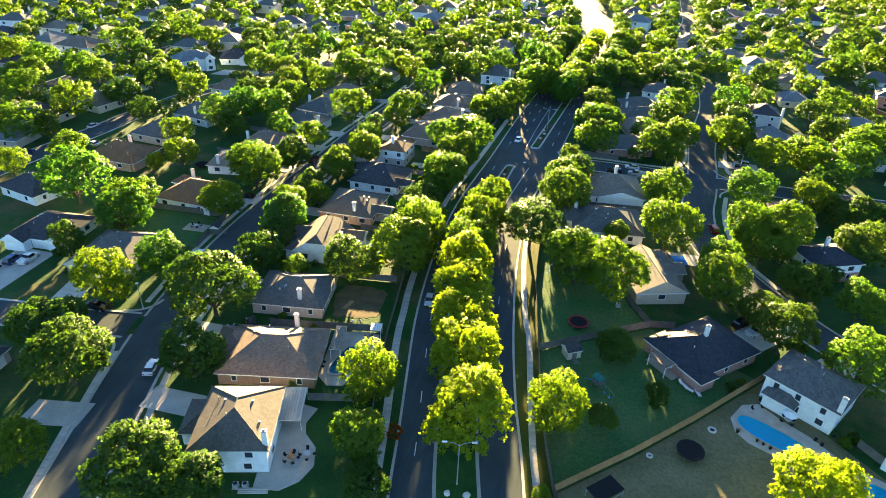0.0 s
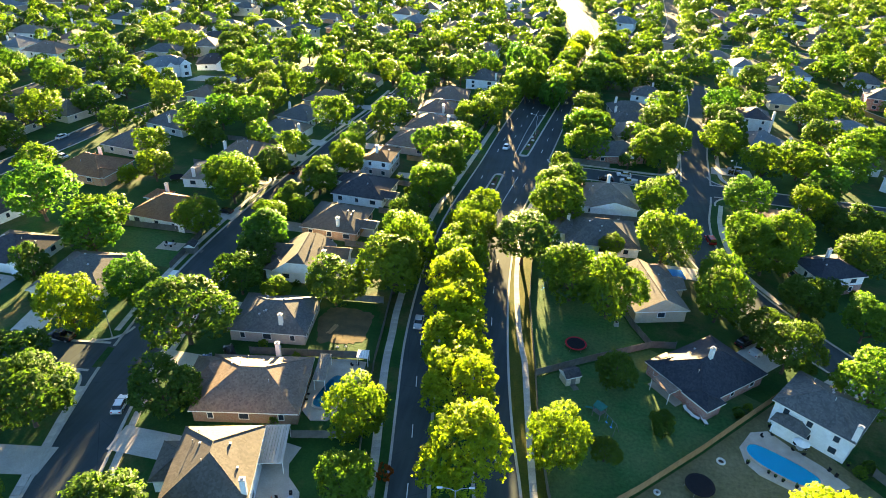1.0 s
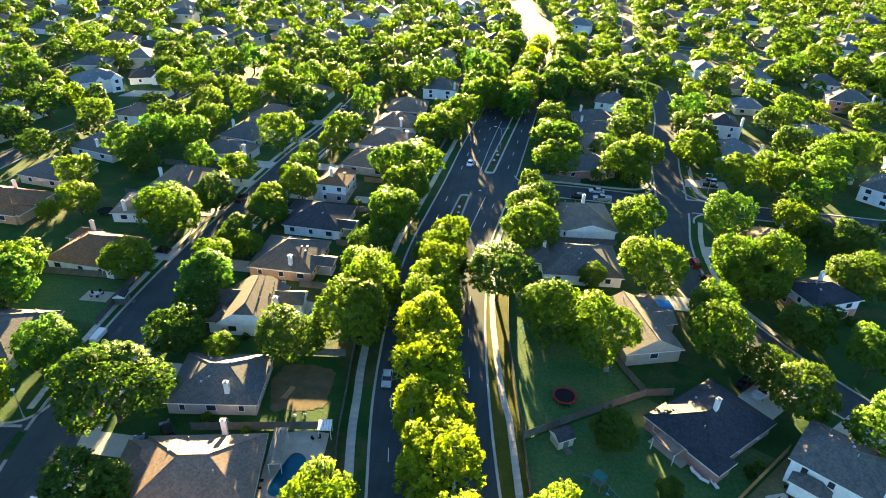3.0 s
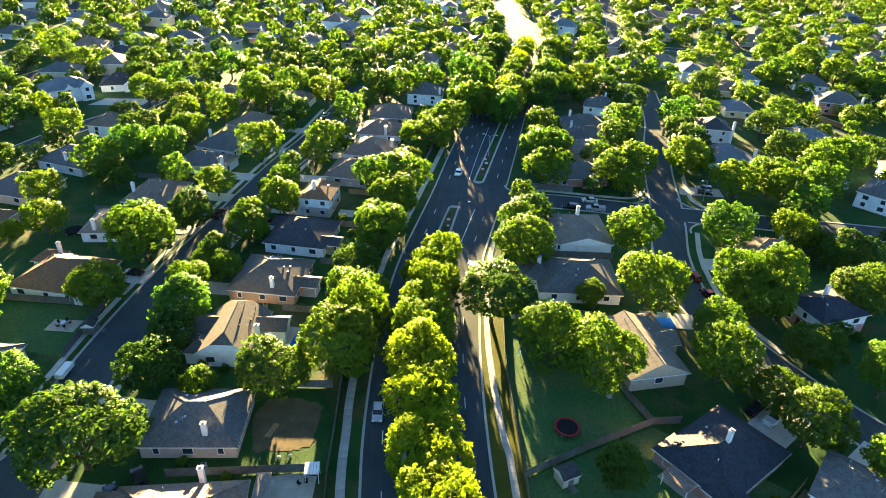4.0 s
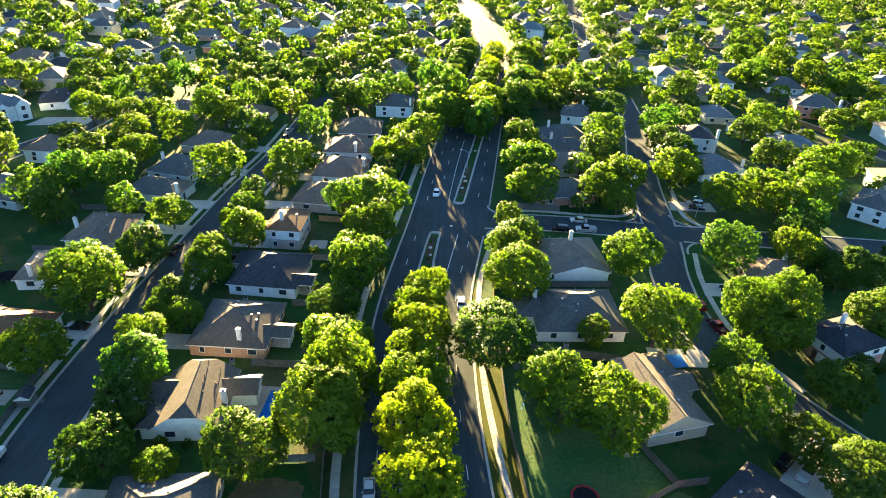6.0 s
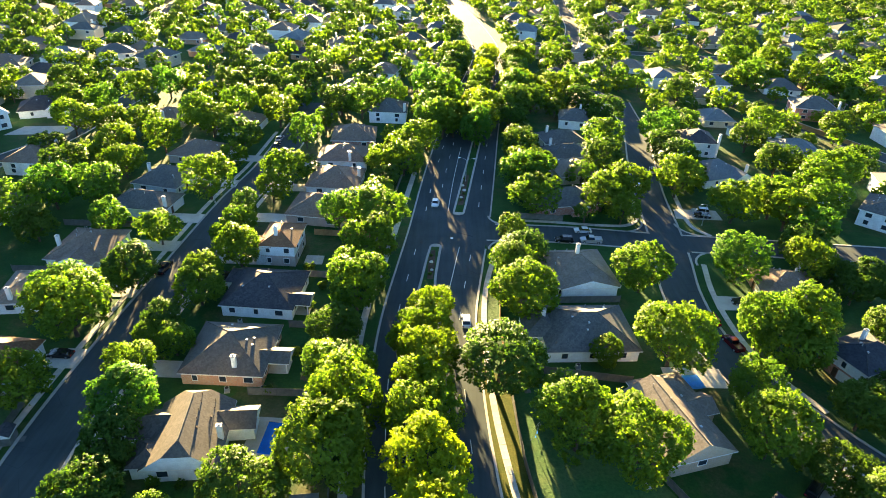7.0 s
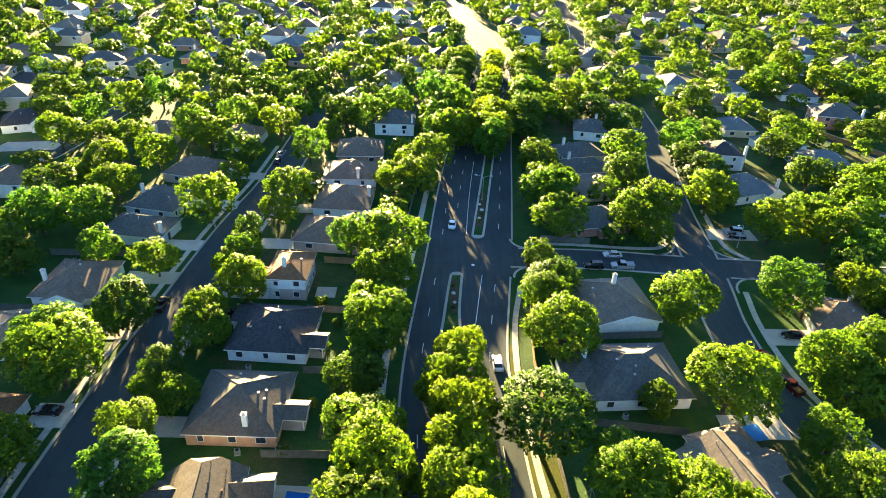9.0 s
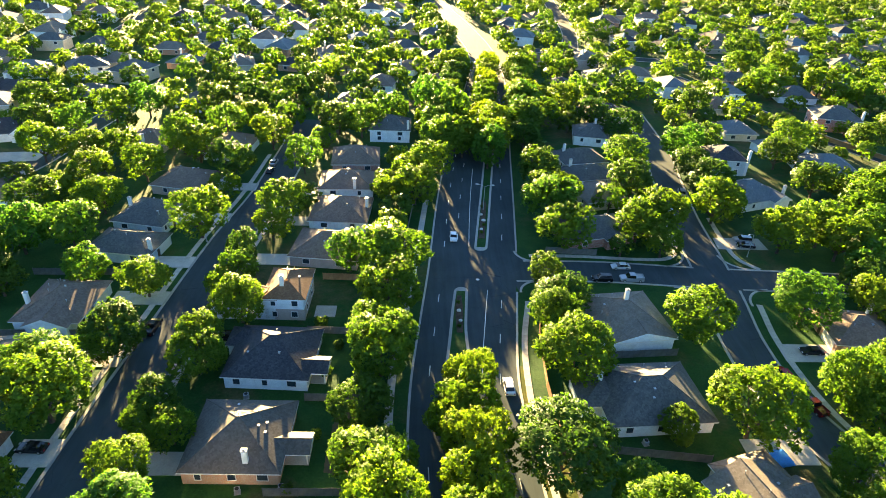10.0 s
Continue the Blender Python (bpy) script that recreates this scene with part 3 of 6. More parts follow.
grass_plot("half-dry garden lawn inside fences", HALF_LAWN, (4.4, 70.0), (16.9, 80.6), (28, 91.6), (41, 105.6), (30, 112), (21.3, 116.8), (8.9, 109.2), (-1.1, 102.6), (-.3, 94.8), (1.8, 82))
grass_plot("half-dry garden lawn behind a fence", HALF_LAWN, (-117.6, 122.8), (-89.6, 120.2), (-90.8, 136.4), (-113.6, 135.5))
grass_plot("half-dry garden lawn behind a fence", HALF_LAWN, (-1.2, 103.6), (8.9, 110.4), (20.8, 117.8), (17.4, 124), (10, 146), (-5.3, 149.6), (-4.7, 134), (-4.2, 126), (-2.7, 114))

# ---------------------------------------------------------------- houses
def roof_shell(w, d, e, pitch, style):
    """The roof over a w by d plan with eaves at e: its mesh and the height over any place."""
    bm = bmesh.new()
    hw, hd, t = w / 2, d / 2, 0.22
    low = [bm.verts.new((x, y, e - t)) for x, y in ((-hw, -hd), (hw, -hd), (hw, hd), (-hw, hd))]
    eav = [bm.verts.new((x, y, e)) for x, y in ((-hw, -hd), (hw, -hd), (hw, hd), (-hw, hd))]
    if style == "hip":
        if w >= d:
            r, top = hd * pitch, hw - hd
            a, b = bm.verts.new((-top - 0.2, 0, e + r)), bm.verts.new((top + 0.2, 0, e + r))
            faces = [(eav[0], eav[1], b, a), (eav[2], eav[3], a, b), (eav[1], eav[2], b), (eav[3], eav[0], a)]
        else:
            r, top = hw * pitch, hd - hw
            a, b = bm.verts.new((0, -top - 0.2, e + r)), bm.verts.new((0, top + 0.2, e + r))
            faces = [(eav[0], eav[1], a), (eav[2], eav[3], b), (eav[1], eav[2], b, a), (eav[3], eav[0], a, b)]
        high = lambda x, y: e + pitch * min(hw - abs(x), hd - abs(y))
    elif style == "gable_x":
        a, b = bm.verts.new((-hw, 0, e + hd * pitch)), bm.verts.new((hw, 0, e + hd * pitch))
        faces = [(eav[0], eav[1], b, a), (eav[2], eav[3], a, b), (eav[1], eav[2], b), (eav[3], eav[0], a)]
        high = lambda x, y: e + pitch * (hd - abs(y))
    elif style == "clipped_y":
        cut = 2.2
        a, b = bm.verts.new((0, cut - hd, e + hw * pitch)), bm.verts.new((0, hd - cut, e + hw * pitch))
        s0, s1, n0, n1 = (bm.verts.new((sx * cut, sy * hd, e + (hw - cut) * pitch)) for sy in (-1, 1) for sx in (-1, 1))
        faces = [(s0, s1, a), (n1, n0, b), (eav[1], eav[2], n1, b, a, s1), (eav[3], eav[0], s0, a, b, n0)]
        for f in ((eav[0], eav[1], s1, s0), (eav[2], eav[3], n0, n1)):
            bm.faces.new(f).material_index = 2
        high = lambda x, y: e + pitch * min(hw - abs(x), hw - cut + hd - abs(y))
    else:
        a, b = bm.verts.new((0, -hd, e + hw * pitch)), bm.verts.new((0, hd, e + hw * pitch))
        faces = [(eav[0], eav[1], a), (eav[2], eav[3], b), (eav[1], eav[2], b, a), (eav[3], eav[0], a, b)]
        high = lambda x, y: e + pitch * (hw - abs(x))
    for f in faces:
        fc = bm.faces.new(f)
        if style == "gable_x" and len(f) == 3 or style == "gable_y" and len(f) == 3:
            fc.material_index = 2
    for i in range(4):
        bm.faces.new((low[i], low[(i + 1) % 4], eav[(i + 1) % 4], eav[i])).material_index = 1
    bm.faces.new(low[::-1]).material_index = 1
    bmesh.ops.recalc_face_normals(bm, faces=bm.faces[:])
    caps = []
    if style == "hip":
        pa, pb = a.co.copy(), b.co.copy()
        caps = [(pa, pb)]
        for v in eav:
            caps.append((v.co.copy(), pa.copy() if (v.co - pa).length < (v.co - pb).length else pb.copy()))
    else:
        caps = [(a.co.copy(), b.co.copy())]
    return bm, high, caps


def window(house, m, w, h):
    """A window in its frame; m puts it on a wall, facing its -y."""
    bm = bmesh.new()
    loops = [[bm.verts.new((sx * (w / 2 + g), yy, sz * (h / 2 + g))) for sx, sz in ((-1, -1), (1, -1), (1, 1), (-1, 1))] for g, yy in ((.1, .03), (.1, -.09), (0, -.09), (0, .0))]
    for p, q in zip(loops, loops[1:]):
        for k in range(4):
            bm.faces.new((p[k], p[(k + 1) % 4], q[(k + 1) % 4], q[k]))
    bmesh.ops.recalc_face_normals(bm, faces=bm.faces[:])
    fr = part("window", bm, WHITE, house)
    fr.matrix_basis = m
    part("pane", boxed(-w / 2, w / 2, -0.03, 0.01, -h / 2, h / 2), PANE, fr)
    return fr


def house(x, y, w, d, a, roof="grey", wall="white", style="hip", e=2.9, pitch=0.5, chimney=None, front="-x", wings=(), upper=None, label="", windows=2, seed=0, simple=False, vents=()):
    """A house with its eaves over a w by d plan centred at x, y and turned by a degrees."""
    rng = random.Random(seed * 7919 + int(x * 13 + y * 7))
    two = e > 4.2
    PLOTS.append((x, y, max(w, d) / 2))
    words = {"grey": "grey", "dark": "charcoal", "navy": "dark slate-blue", "taupe": "grey-tan", "brown": "brown", "tan": "tan", "orange": "rust-brown", "blue": "pale blue-grey"}[roof]
    skin = {"white": "white siding", "blue": "pale blue siding", "cream": "cream siding", "brick": "orange brick", "pink": "pink brick", "red": "red brick", "umber": "dark brown brick", "tan": "tan brick"}[wall]
    h = root("house", pose(x, y, 0, 0, 0, a), label or f"{'two' if two else 'one'}-storey {skin} house with a {words} shingle roof", "house", "houses of the suburb")
    masses = [(0, 0, w, d, style, e, pitch)] + list(wings)
    for i, (mx, my, mw, md, st, me, mp, *open_sided) in enumerate(masses):
        ow, od = mw / 2 - 0.5, md / 2 - 0.5
        if open_sided:
            far = 1 if mx > 0 else -1
            part("porch_floor", boxed(mx - ow, mx + ow, my - od, my + od, -0.1, 0.14), CONCRETE, h, "pale concrete porch floor")
            for sy in (-1, 1):
                px, py = mx + far * (ow - .2), my + sy * (od - .2)
                part("porch_post", rounded(px - .1, px + .1, py - .1, py + .1, .1, me - .2, .02), WHITE, h, "white porch post")
            part("porch_beam", boxed(mx + far * (ow - .3) - .1, mx + far * (ow - .3) + .1, my - od, my + od, me - .42, me - .2), WHITE, h)
        elif two and i == 0 and upper:
            part("wall", boxed(mx - ow, mx + ow, my - od, my + od, -0.1, me / 2), WALLS[upper], h, "brick lower storey")
            part("wall", boxed(mx - ow + .04, mx + ow - .04, my - od + .04, my + od - .04, me / 2, me - 0.05), WALLS[wall], h)
        else:
            part("wall", boxed(mx - ow, mx + ow, my - od, my + od, -0.1, me - 0.05), WALLS[wall], h)
        bm, high, caps = roof_shell(mw, md, me, mp, st)
        rf = part("roof", bm, [ROOFS[roof], WHITE, WALLS["white" if wall in ("pink", "brick", "red") else wall]], h)
        rf.location = (mx, my, 0)
        if i == 0:
            main_high = high
        if not simple or i == 0:
            bm = bmesh.new()
            for p, q in caps:
                tube(bm, [p + Vector((0, 0, 0.0)), q + Vector((0, 0, 0.0))], [0.1, 0.1], 5)
            part("ridge_cap", bm, ROOFS[roof], rf)
    if chimney:
        cx, cy = max(-w / 2 - .3, min(w / 2 + .3, chimney[0])), max(-d / 2 - .2, min(d / 2 + .2, chimney[1]))
        base = main_high(cx, cy) if abs(cx) < w / 2 and abs(cy) < d / 2 else e - 0.3
        top = max(base + 2.3, e + 3.2)
        ch = part("chimney", rounded(cx - .42, cx + .42, cy - .34, cy + .34, min(base, e) - 0.9 if abs(cx) < w / 2 and abs(cy) < d / 2 else 0, top, 0.03), WHITE, h, "white boxed chimney")
        bm = boxed(cx - .49, cx + .49, cy - .41, cy + .41, top - .02, top + .09)
        box(bm, cx - .2, cx + .2, cy - .17, cy + .17, top + .09, top + .34)
        part("cap", bm, METAL, ch, "metal chimney cap")
    # vents and pipes on the roof
    for vx, vy in vents or [(rng.uniform(-.32, .32) * w, rng.uniform(-.25, .4) * d) for k in range(0 if simple else rng.randint(4, 8))]:
        z = main_high(vx, vy)
        bm = bmesh.new()
        if rng.random() < 0.5:
            tube(bm, [(vx, vy, z - .2), (vx, vy, z + .55)], [.06, .06], 6)
            tube(bm, [(vx, vy, z + .5), (vx, vy, z + .62)], [.11, .09], 6)
        else:
            box(bm, vx - .15, vx + .15, vy - .15, vy + .15, z - .2, z + .2)
            box(bm, vx - .2, vx + .2, vy - .2, vy + .2, z + .2, z + .26)
        part("roof_vent", bm, BARK if vents else METAL, h, "small brown roof vent" if vents else "small metal roof vent")
    # windows
    ow, od = w / 2 - 0.5, d / 2 - 0.5
    for side in ("-y", "+y", "-x", "+x"):
        if simple and side != "-y":
            continue
        span = ow if side[1] == "y" else od
        n = windows
        if side == front:
            gx = span * 0.45
            m = {"-y": pose(gx, -od, 0), "+y": pose(-gx, od, 0, 0, 0, 180), "-x": pose(-ow, -gx, 0, 0, 0, -90), "+x": pose(ow, gx, 0, 0, 0, 90)}[side]
            bm = bmesh.new()
            for r in range(4):
                box(bm, -2.35, 2.35, -0.06, 0.02, 0.05 + r * 0.53, 0.05 + r * 0.53 + 0.5)
            g = part("garage_door", bm, WHITE, h, "white panelled garage door")
            g.matrix_basis = m
            m2 = {"-y": pose(-gx * .4, -od, 0), "+y": pose(gx * .4, od, 0, 0, 0, 180), "-x": pose(-ow, gx * .4, 0, 0, 0, -90), "+x": pose(ow, -gx * .4, 0, 0, 0, 90)}[side]
            dr = part("door", rounded(-.48, .48, -.07, .03, 0.05, 2.1, .02), MULCH, h, "dark wooden front door")
            dr.matrix_basis = m2
            n = 1
        for lev in ([1.5, e - 1.25] if two and not simple else [e - 1.3]):
            for k in range(n):
                u = (-span * .75 if side == front and lev < 2 else (k + .5) / n * 2 * span - span + rng.uniform(-.3, .3))
                m = {"-y": pose(u, -od, lev), "+y": pose(-u, od, lev, 0, 0, 180), "-x": pose(-ow, -u, lev, 0, 0, -90), "+x": pose(ow, u, lev, 0, 0, 90)}[side]
                window(h, m, rng.choice((.9, 1.2, 1.6)), 1.25)
    return h


def awning(label, x, y, w, d, a, z=2.7, material=None):
    """A flat patio cover on posts."""
    t = root("patio_cover", pose(x, y, 0, 0, 0, a), label, "patio cover")
    n = int(w / 0.45)
    for k in range(n):
        x0 = -w / 2 + k * w / n
        part("slat", boxed(x0, x0 + w / n - 0.05, -d / 2, d / 2, z, z + .08), material or WHITE, t)
    part("beam", boxed(-w / 2, w / 2, -d / 2, -d / 2 + .1, z - .14, z), WHITE, t)
    part("beam", boxed(-w / 2, w / 2, d / 2 - .1, d / 2, z - .14, z), WHITE, t)
    for sx, sy in ((-1, -1), (1, -1), (1, 1), (-1, 1)):
        part("post", rounded(sx * (w / 2 - .15) - .06, sx * (w / 2 - .15) + .06, sy * (d / 2 - .15) - .06, sy * (d / 2 - .15) + .06, 0, z, .01), WHITE, t)
    return t


# ---------------------------------------------------------------- fences
PANELS = {}


def fence(label, pts, material, h=1.8):
    """A board fence with posts, panel by panel along the line."""
    f = root("fence", Matrix(), label, "fence", "garden fences")
    key = (material.name, h)
    for (x0, y0), (x1, y1) in zip(pts, pts[1:]):
        L = math.hypot(x1 - x0, y1 - y0)
        n = max(1, round(L / 2.4))
        a = math.degrees(math.atan2(y1 - y0, x1 - x0))
        for k in range(n + 1):
            px, py = x0 + (x1 - x0) * k / n, y0 + (y1 - y0) * k / n
            if key not in PANELS:
                bm = bmesh.new()
                front, back = [], []
                for i in range(16):
                    yy, top = .018 * (i % 2), h + random.uniform(-.03, .03)
                    for x in (i * .15, i * .15 + .149):
                        front.append([bm.verts.new((x, yy - .02, z)) for z in (.05, top)])
                        back.append([bm.verts.new((x, yy + .02, z)) for z in (.05, top)])
                for run in (front, back):
                    for p, q in zip(run, run[1:]):
                        bm.faces.new((p[0], q[0], q[1], p[1]))
                for i in range(len(front) - 1):
                    for z in (0, 1):
                        bm.faces.new((front[i][z], front[i + 1][z], back[i + 1][z], back[i][z]))
                for i in (0, -1):
                    bm.faces.new((front[i][0], front[i][1], back[i][1], back[i][0]))
                bmesh.ops.recalc_face_normals(bm, faces=bm.faces[:])
                pm = part("panel", bm, material, f).data
                bm = rounded(-.055, .055, -.055, .055, -.2, h + .1, .01)
                qm = part("post", bm, material, f).data
                PANELS[key] = (pm, qm)
                bpy.data.objects.remove(f.children[0])
                bpy.data.objects.remove(f.children[0])
            pm, qm = PANELS[key]
            q = new("post", qm)
            q.parent, q.matrix_basis = f, pose(px, py, 0, 0, 0, a)
            if k < n:
                p = new("panel", pm)
                p.parent = f
                p.matrix_basis = pose(px, py, 0, 0, 0, a) @ Matrix.Diagonal((L / n / 2.4, 1, 1, 1))
    return f


# ---------------------------------------------------------------- vehicles
PAINTS = {k: surface("car_paint_" + k, c, tuple(v * 1.1 for v in c), 3, 20, 0.25, 0.0, 0.0, 0.05, metal=0.2, spec=0.6) for k, c in
          {"white": (0.72, 0.72, 0.72), "silver": (0.42, 0.43, 0.45), "black": (0.015, 0.015, 0.018), "red": (0.28, 0.015, 0.012), "maroon": (0.10, 0.01, 0.012), "blue": (0.03, 0.06, 0.14)}.items()}
LAMP_RED = surface("tail_lamp_red", (0.4, 0.01, 0.01), (0.45, 0.02, 0.02), 3, 9, 0.2, 0.0)
LAMP_CLEAR = surface("headlamp_clear", (0.75, 0.76, 0.78), (0.8, 0.8, 0.8), 3, 9, 0.15, 0.0)
CARS = {}


def car(x, y, a, colour="white", kind="sedan", what="parked"):
    """A car facing +y before it is turned by a degrees."""
    key = (colour, kind)
    words = {"sedan": "saloon car", "suv": "sport utility vehicle", "pickup": "pickup truck"}[kind]
    lab = f"{colour} {words} {'on the road' if what == 'moving' else 'parked by the kerb' if what == 'parked' else 'parked on a driveway'}"
    if key in CARS:
        return tagged(copy_thing(CARS[key], pose(x, y, 0.04, 0, 0, a)), lab)
    c = root("car", pose(x, y, 0.04, 0, 0, a), lab, "car", "cars of the suburb")
    L, W, H, deck = {"sedan": (4.7, 1.82, 1.45, .92), "suv": (4.8, 1.92, 1.75, 1.05), "pickup": (5.6, 1.98, 1.85, 1.1)}[kind]
    bm = bmesh.new()
    prof = [(-L / 2, .45), (-L / 2 + .06, deck - .08), (-L / 2 + .35, deck), (L / 2 - 1.2, deck), (L / 2 - .35, deck - .14), (L / 2 - .03, deck - .32), (L / 2, .45), (L / 2 - .15, .25), (-L / 2 + .15, .25)]
    rows = []
    for s, k in ((-1, .93), (-1, 1), (1, 1), (1, .93)):
        rows.append([bm.verts.new((s * W / 2 * k, py, pz)) for py, pz in prof])
    for p, q in zip(rows, rows[1:]):
        for i in range(len(prof)):
            bm.faces.new((p[i], p[(i + 1) % len(prof)], q[(i + 1) % len(prof)], q[i]))
    bm.faces.new(rows[0])
    bm.faces.new(rows[-1][::-1])
    bmesh.ops.recalc_face_normals(bm, faces=bm.faces[:])
    bmesh.ops.bevel(bm, geom=bm.edges[:], offset=.05, segments=2, affect="EDGES")
    part("body", bm, PAINTS[colour], c, smooth=False)
    b0, b1, t0, t1 = {"sedan": (-L / 2 + .55, L / 2 - 1.25, -L / 2 + 1.15, L / 2 - 2.0), "suv": (-L / 2 + .1, L / 2 - 1.2, -L / 2 + .45, L / 2 - 1.85), "pickup": (-L / 2 + 2.0, L / 2 - 1.4, -L / 2 + 2.2, L / 2 - 2.1)}[kind]
    bm = bmesh.new()
    lo = [bm.verts.new(p) for p in ((-W / 2 + .06, b0, deck - .03), (W / 2 - .06, b0, deck - .03), (W / 2 - .06, b1, deck - .03), (-W / 2 + .06, b1, deck - .03))]
    hi = [bm.verts.new(p) for p in ((-W / 2 + .24, t0, H - .05), (W / 2 - .24, t0, H - .05), (W / 2 - .24, t1, H - .05), (-W / 2 + .24, t1, H - .05))]
    for i in range(4):
        bm.faces.new((lo[i], lo[(i + 1) % 4], hi[(i + 1) % 4], hi[i]))
    bm.faces.new(hi)
    bm.faces.new(lo[::-1])
    part("cabin_glass", bm, CAR_GLASS, c, "dark tinted car windows")
    part("roof", rounded(-W / 2 + .22, W / 2 - .22, t0 - .03, t1 + .03, H - .09, H, .035, 2), PAINTS[colour], c)
    if kind == "pickup":
        bm = bmesh.new()
        box(bm, -W / 2 + .12, W / 2 - .12, -L / 2 + .12, -L / 2 + 1.9, deck, deck + .02)
        for x0, x1, y0, y1 in ((-W / 2 + .02, -W / 2 + .12, -L / 2 + .05, -L / 2 + 1.95), (W / 2 - .12, W / 2 - .02, -L / 2 + .05, -L / 2 + 1.95), (-W / 2 + .02, W / 2 - .02, -L / 2 + .02, -L / 2 + .12)):
            box(bm, x0, x1, y0, y1, deck - .05, deck + .28)
        part("bed", bm, PAINTS[colour], c, "open cargo bed")
    for sx in (-1, 1):
        for wy in (-L / 2 + .95, L / 2 - .95):
            tyre = part("wheel", tube(bmesh.new(), [(sx * (W / 2 - .24), wy, .34), (sx * (W / 2 + .01), wy, .34)], [.34, .34], 14), BLACK, c)
            part("rim", tube(bmesh.new(), [(sx * (W / 2 - .1), wy, .34), (sx * (W / 2 + .025), wy, .34)], [.2, .2], 10), METAL, tyre)
        part("headlight", rounded(sx * W * .36 - .2, sx * W * .36 + .2, L / 2 - .16, L / 2 + .02, .58, .74, .02), LAMP_CLEAR, c)
        part("tail_light", rounded(sx * W * .38 - .16, sx * W * .38 + .16, -L / 2 - .01, -L / 2 + .1, .68, .86, .02), LAMP_RED, c)
        part("mirror", rounded(sx * (W / 2 + .08) - .09, sx * (W / 2 + .08) + .09, b1 - .45, b1 - .33, deck - .02, deck + .13, .02), PAINTS[colour], c)
    CARS[key] = c
    return c


# ---------------------------------------------------------------- trees
def crown_leaves(seed, r, tall, clumps, leaves, size, lobes=9, spread=.58, wild=.6, puff=.7, core=.62, fluff=.072, edge=.5):
    """A crown of many single leaves in clumps over uneven lobes, its foot at z = 0."""
    g = np.random.RandomState(seed)
    cen = [np.array([0, 0, tall * .5])]
    rad = [np.array([r * core, r * core, tall * .46])]
    for k in range(lobes):
        az, up = k * 2.4 + g.uniform(-.4, .4), g.uniform(-.5, .75)
        dist = r * spread * g.uniform(.75, 1.15) * math.sqrt(max(.05, 1 - max(0, up) ** 2))
        cen.append(np.array([dist * math.cos(az), dist * math.sin(az), tall * (.45 + .4 * up)]))
        s = g.uniform(.28, .48)
        rad.append(np.array([r * s, r * s, tall * s * .78]))
    pts, nrm = [], []
    while len(pts) < clumps:
        i = g.randint(0, len(cen))
        v = g.normal(size=3)
        v /= np.linalg.norm(v)
        if v[2] < -.35 and g.rand() < .7:
            continue
        p = cen[i] + rad[i] * v * g.uniform(.72, 1.1)
        inside = any(np.sum(((p - cen[j]) / rad[j]) ** 2) < .66 for j in range(len(cen)) if j != i)
        if inside and g.rand() < .9:
            continue
        if p[2] < 0:
            continue
        pts.append(p)
        nrm.append(v)
    pts, nrm = np.array(pts), np.array(nrm)
    out = np.repeat(nrm, leaves, 0)
    n = len(out)
    ball = g.normal(size=(n, 3))
    ball /= np.linalg.norm(ball, axis=1)[:, None]
    ball[:, 2] = np.abs(ball[:, 2]) * np.where(g.rand(n) < .75, 1, -1)
    tuft = np.repeat(g.uniform(.7 * fluff, 1.3 * fluff, (len(pts), 1)), leaves, 0) * r
    c = np.repeat(pts, leaves, 0) + ball * tuft * g.uniform(.45, 1.15, (n, 1)) + out * tuft * .25
    f = ball * puff + out * .35 + g.normal(size=(n, 3)) * wild
    f /= np.linalg.norm(f, axis=1)[:, None]
    a = np.cross(f, g.normal(size=(n, 3)))
    a /= np.linalg.norm(a, axis=1)[:, None]
    b = np.cross(f, a)
    s = size * g.uniform(.7, 1.3, (n, 1))
    away = (c - cen[0] * .7) / np.array([r, r, tall * .55])
    away /= np.linalg.norm(away, axis=1)[:, None]
    shade = f * edge + away * .6
    shade /= np.linalg.norm(shade, axis=1)[:, None]
    return np.stack([c - a * s * .5 - b * s * .25, c + a * s * .5 - b * s * .25, c + b * s * .6], 1).reshape(-1, 3), np.repeat(shade, 3, 0)


def facet_mesh(name, corners, k=3, normals=None):
    """A mesh of single facets from their corners, k by k."""
    n = len(corners) // k
    me = bpy.data.meshes.new(name)
    me.vertices.add(len(corners))
    me.vertices.foreach_set("co", corners.ravel())
    me.loops.add(len(corners))
    me.loops.foreach_set("vertex_index", np.arange(len(corners), dtype=np.int32))
    me.polygons.add(n)
    me.polygons.foreach_set("loop_start", np.arange(0, k * n, k, dtype=np.int32))
    me.polygons.foreach_set("loop_total", np.full(n, k, dtype=np.int32))
    me.update(calc_edges=True)
    if normals is not None:
        soft = me.attributes.new("custom_normal", "FLOAT_VECTOR", "POINT")
        soft.data.foreach_set("vector", normals.astype(np.float32).ravel())
    return me


def leaf_mesh(name, *shape, **more):
    corners, normals = crown_leaves(*shape, **more)
    return facet_mesh(name, corners, 3, normals)


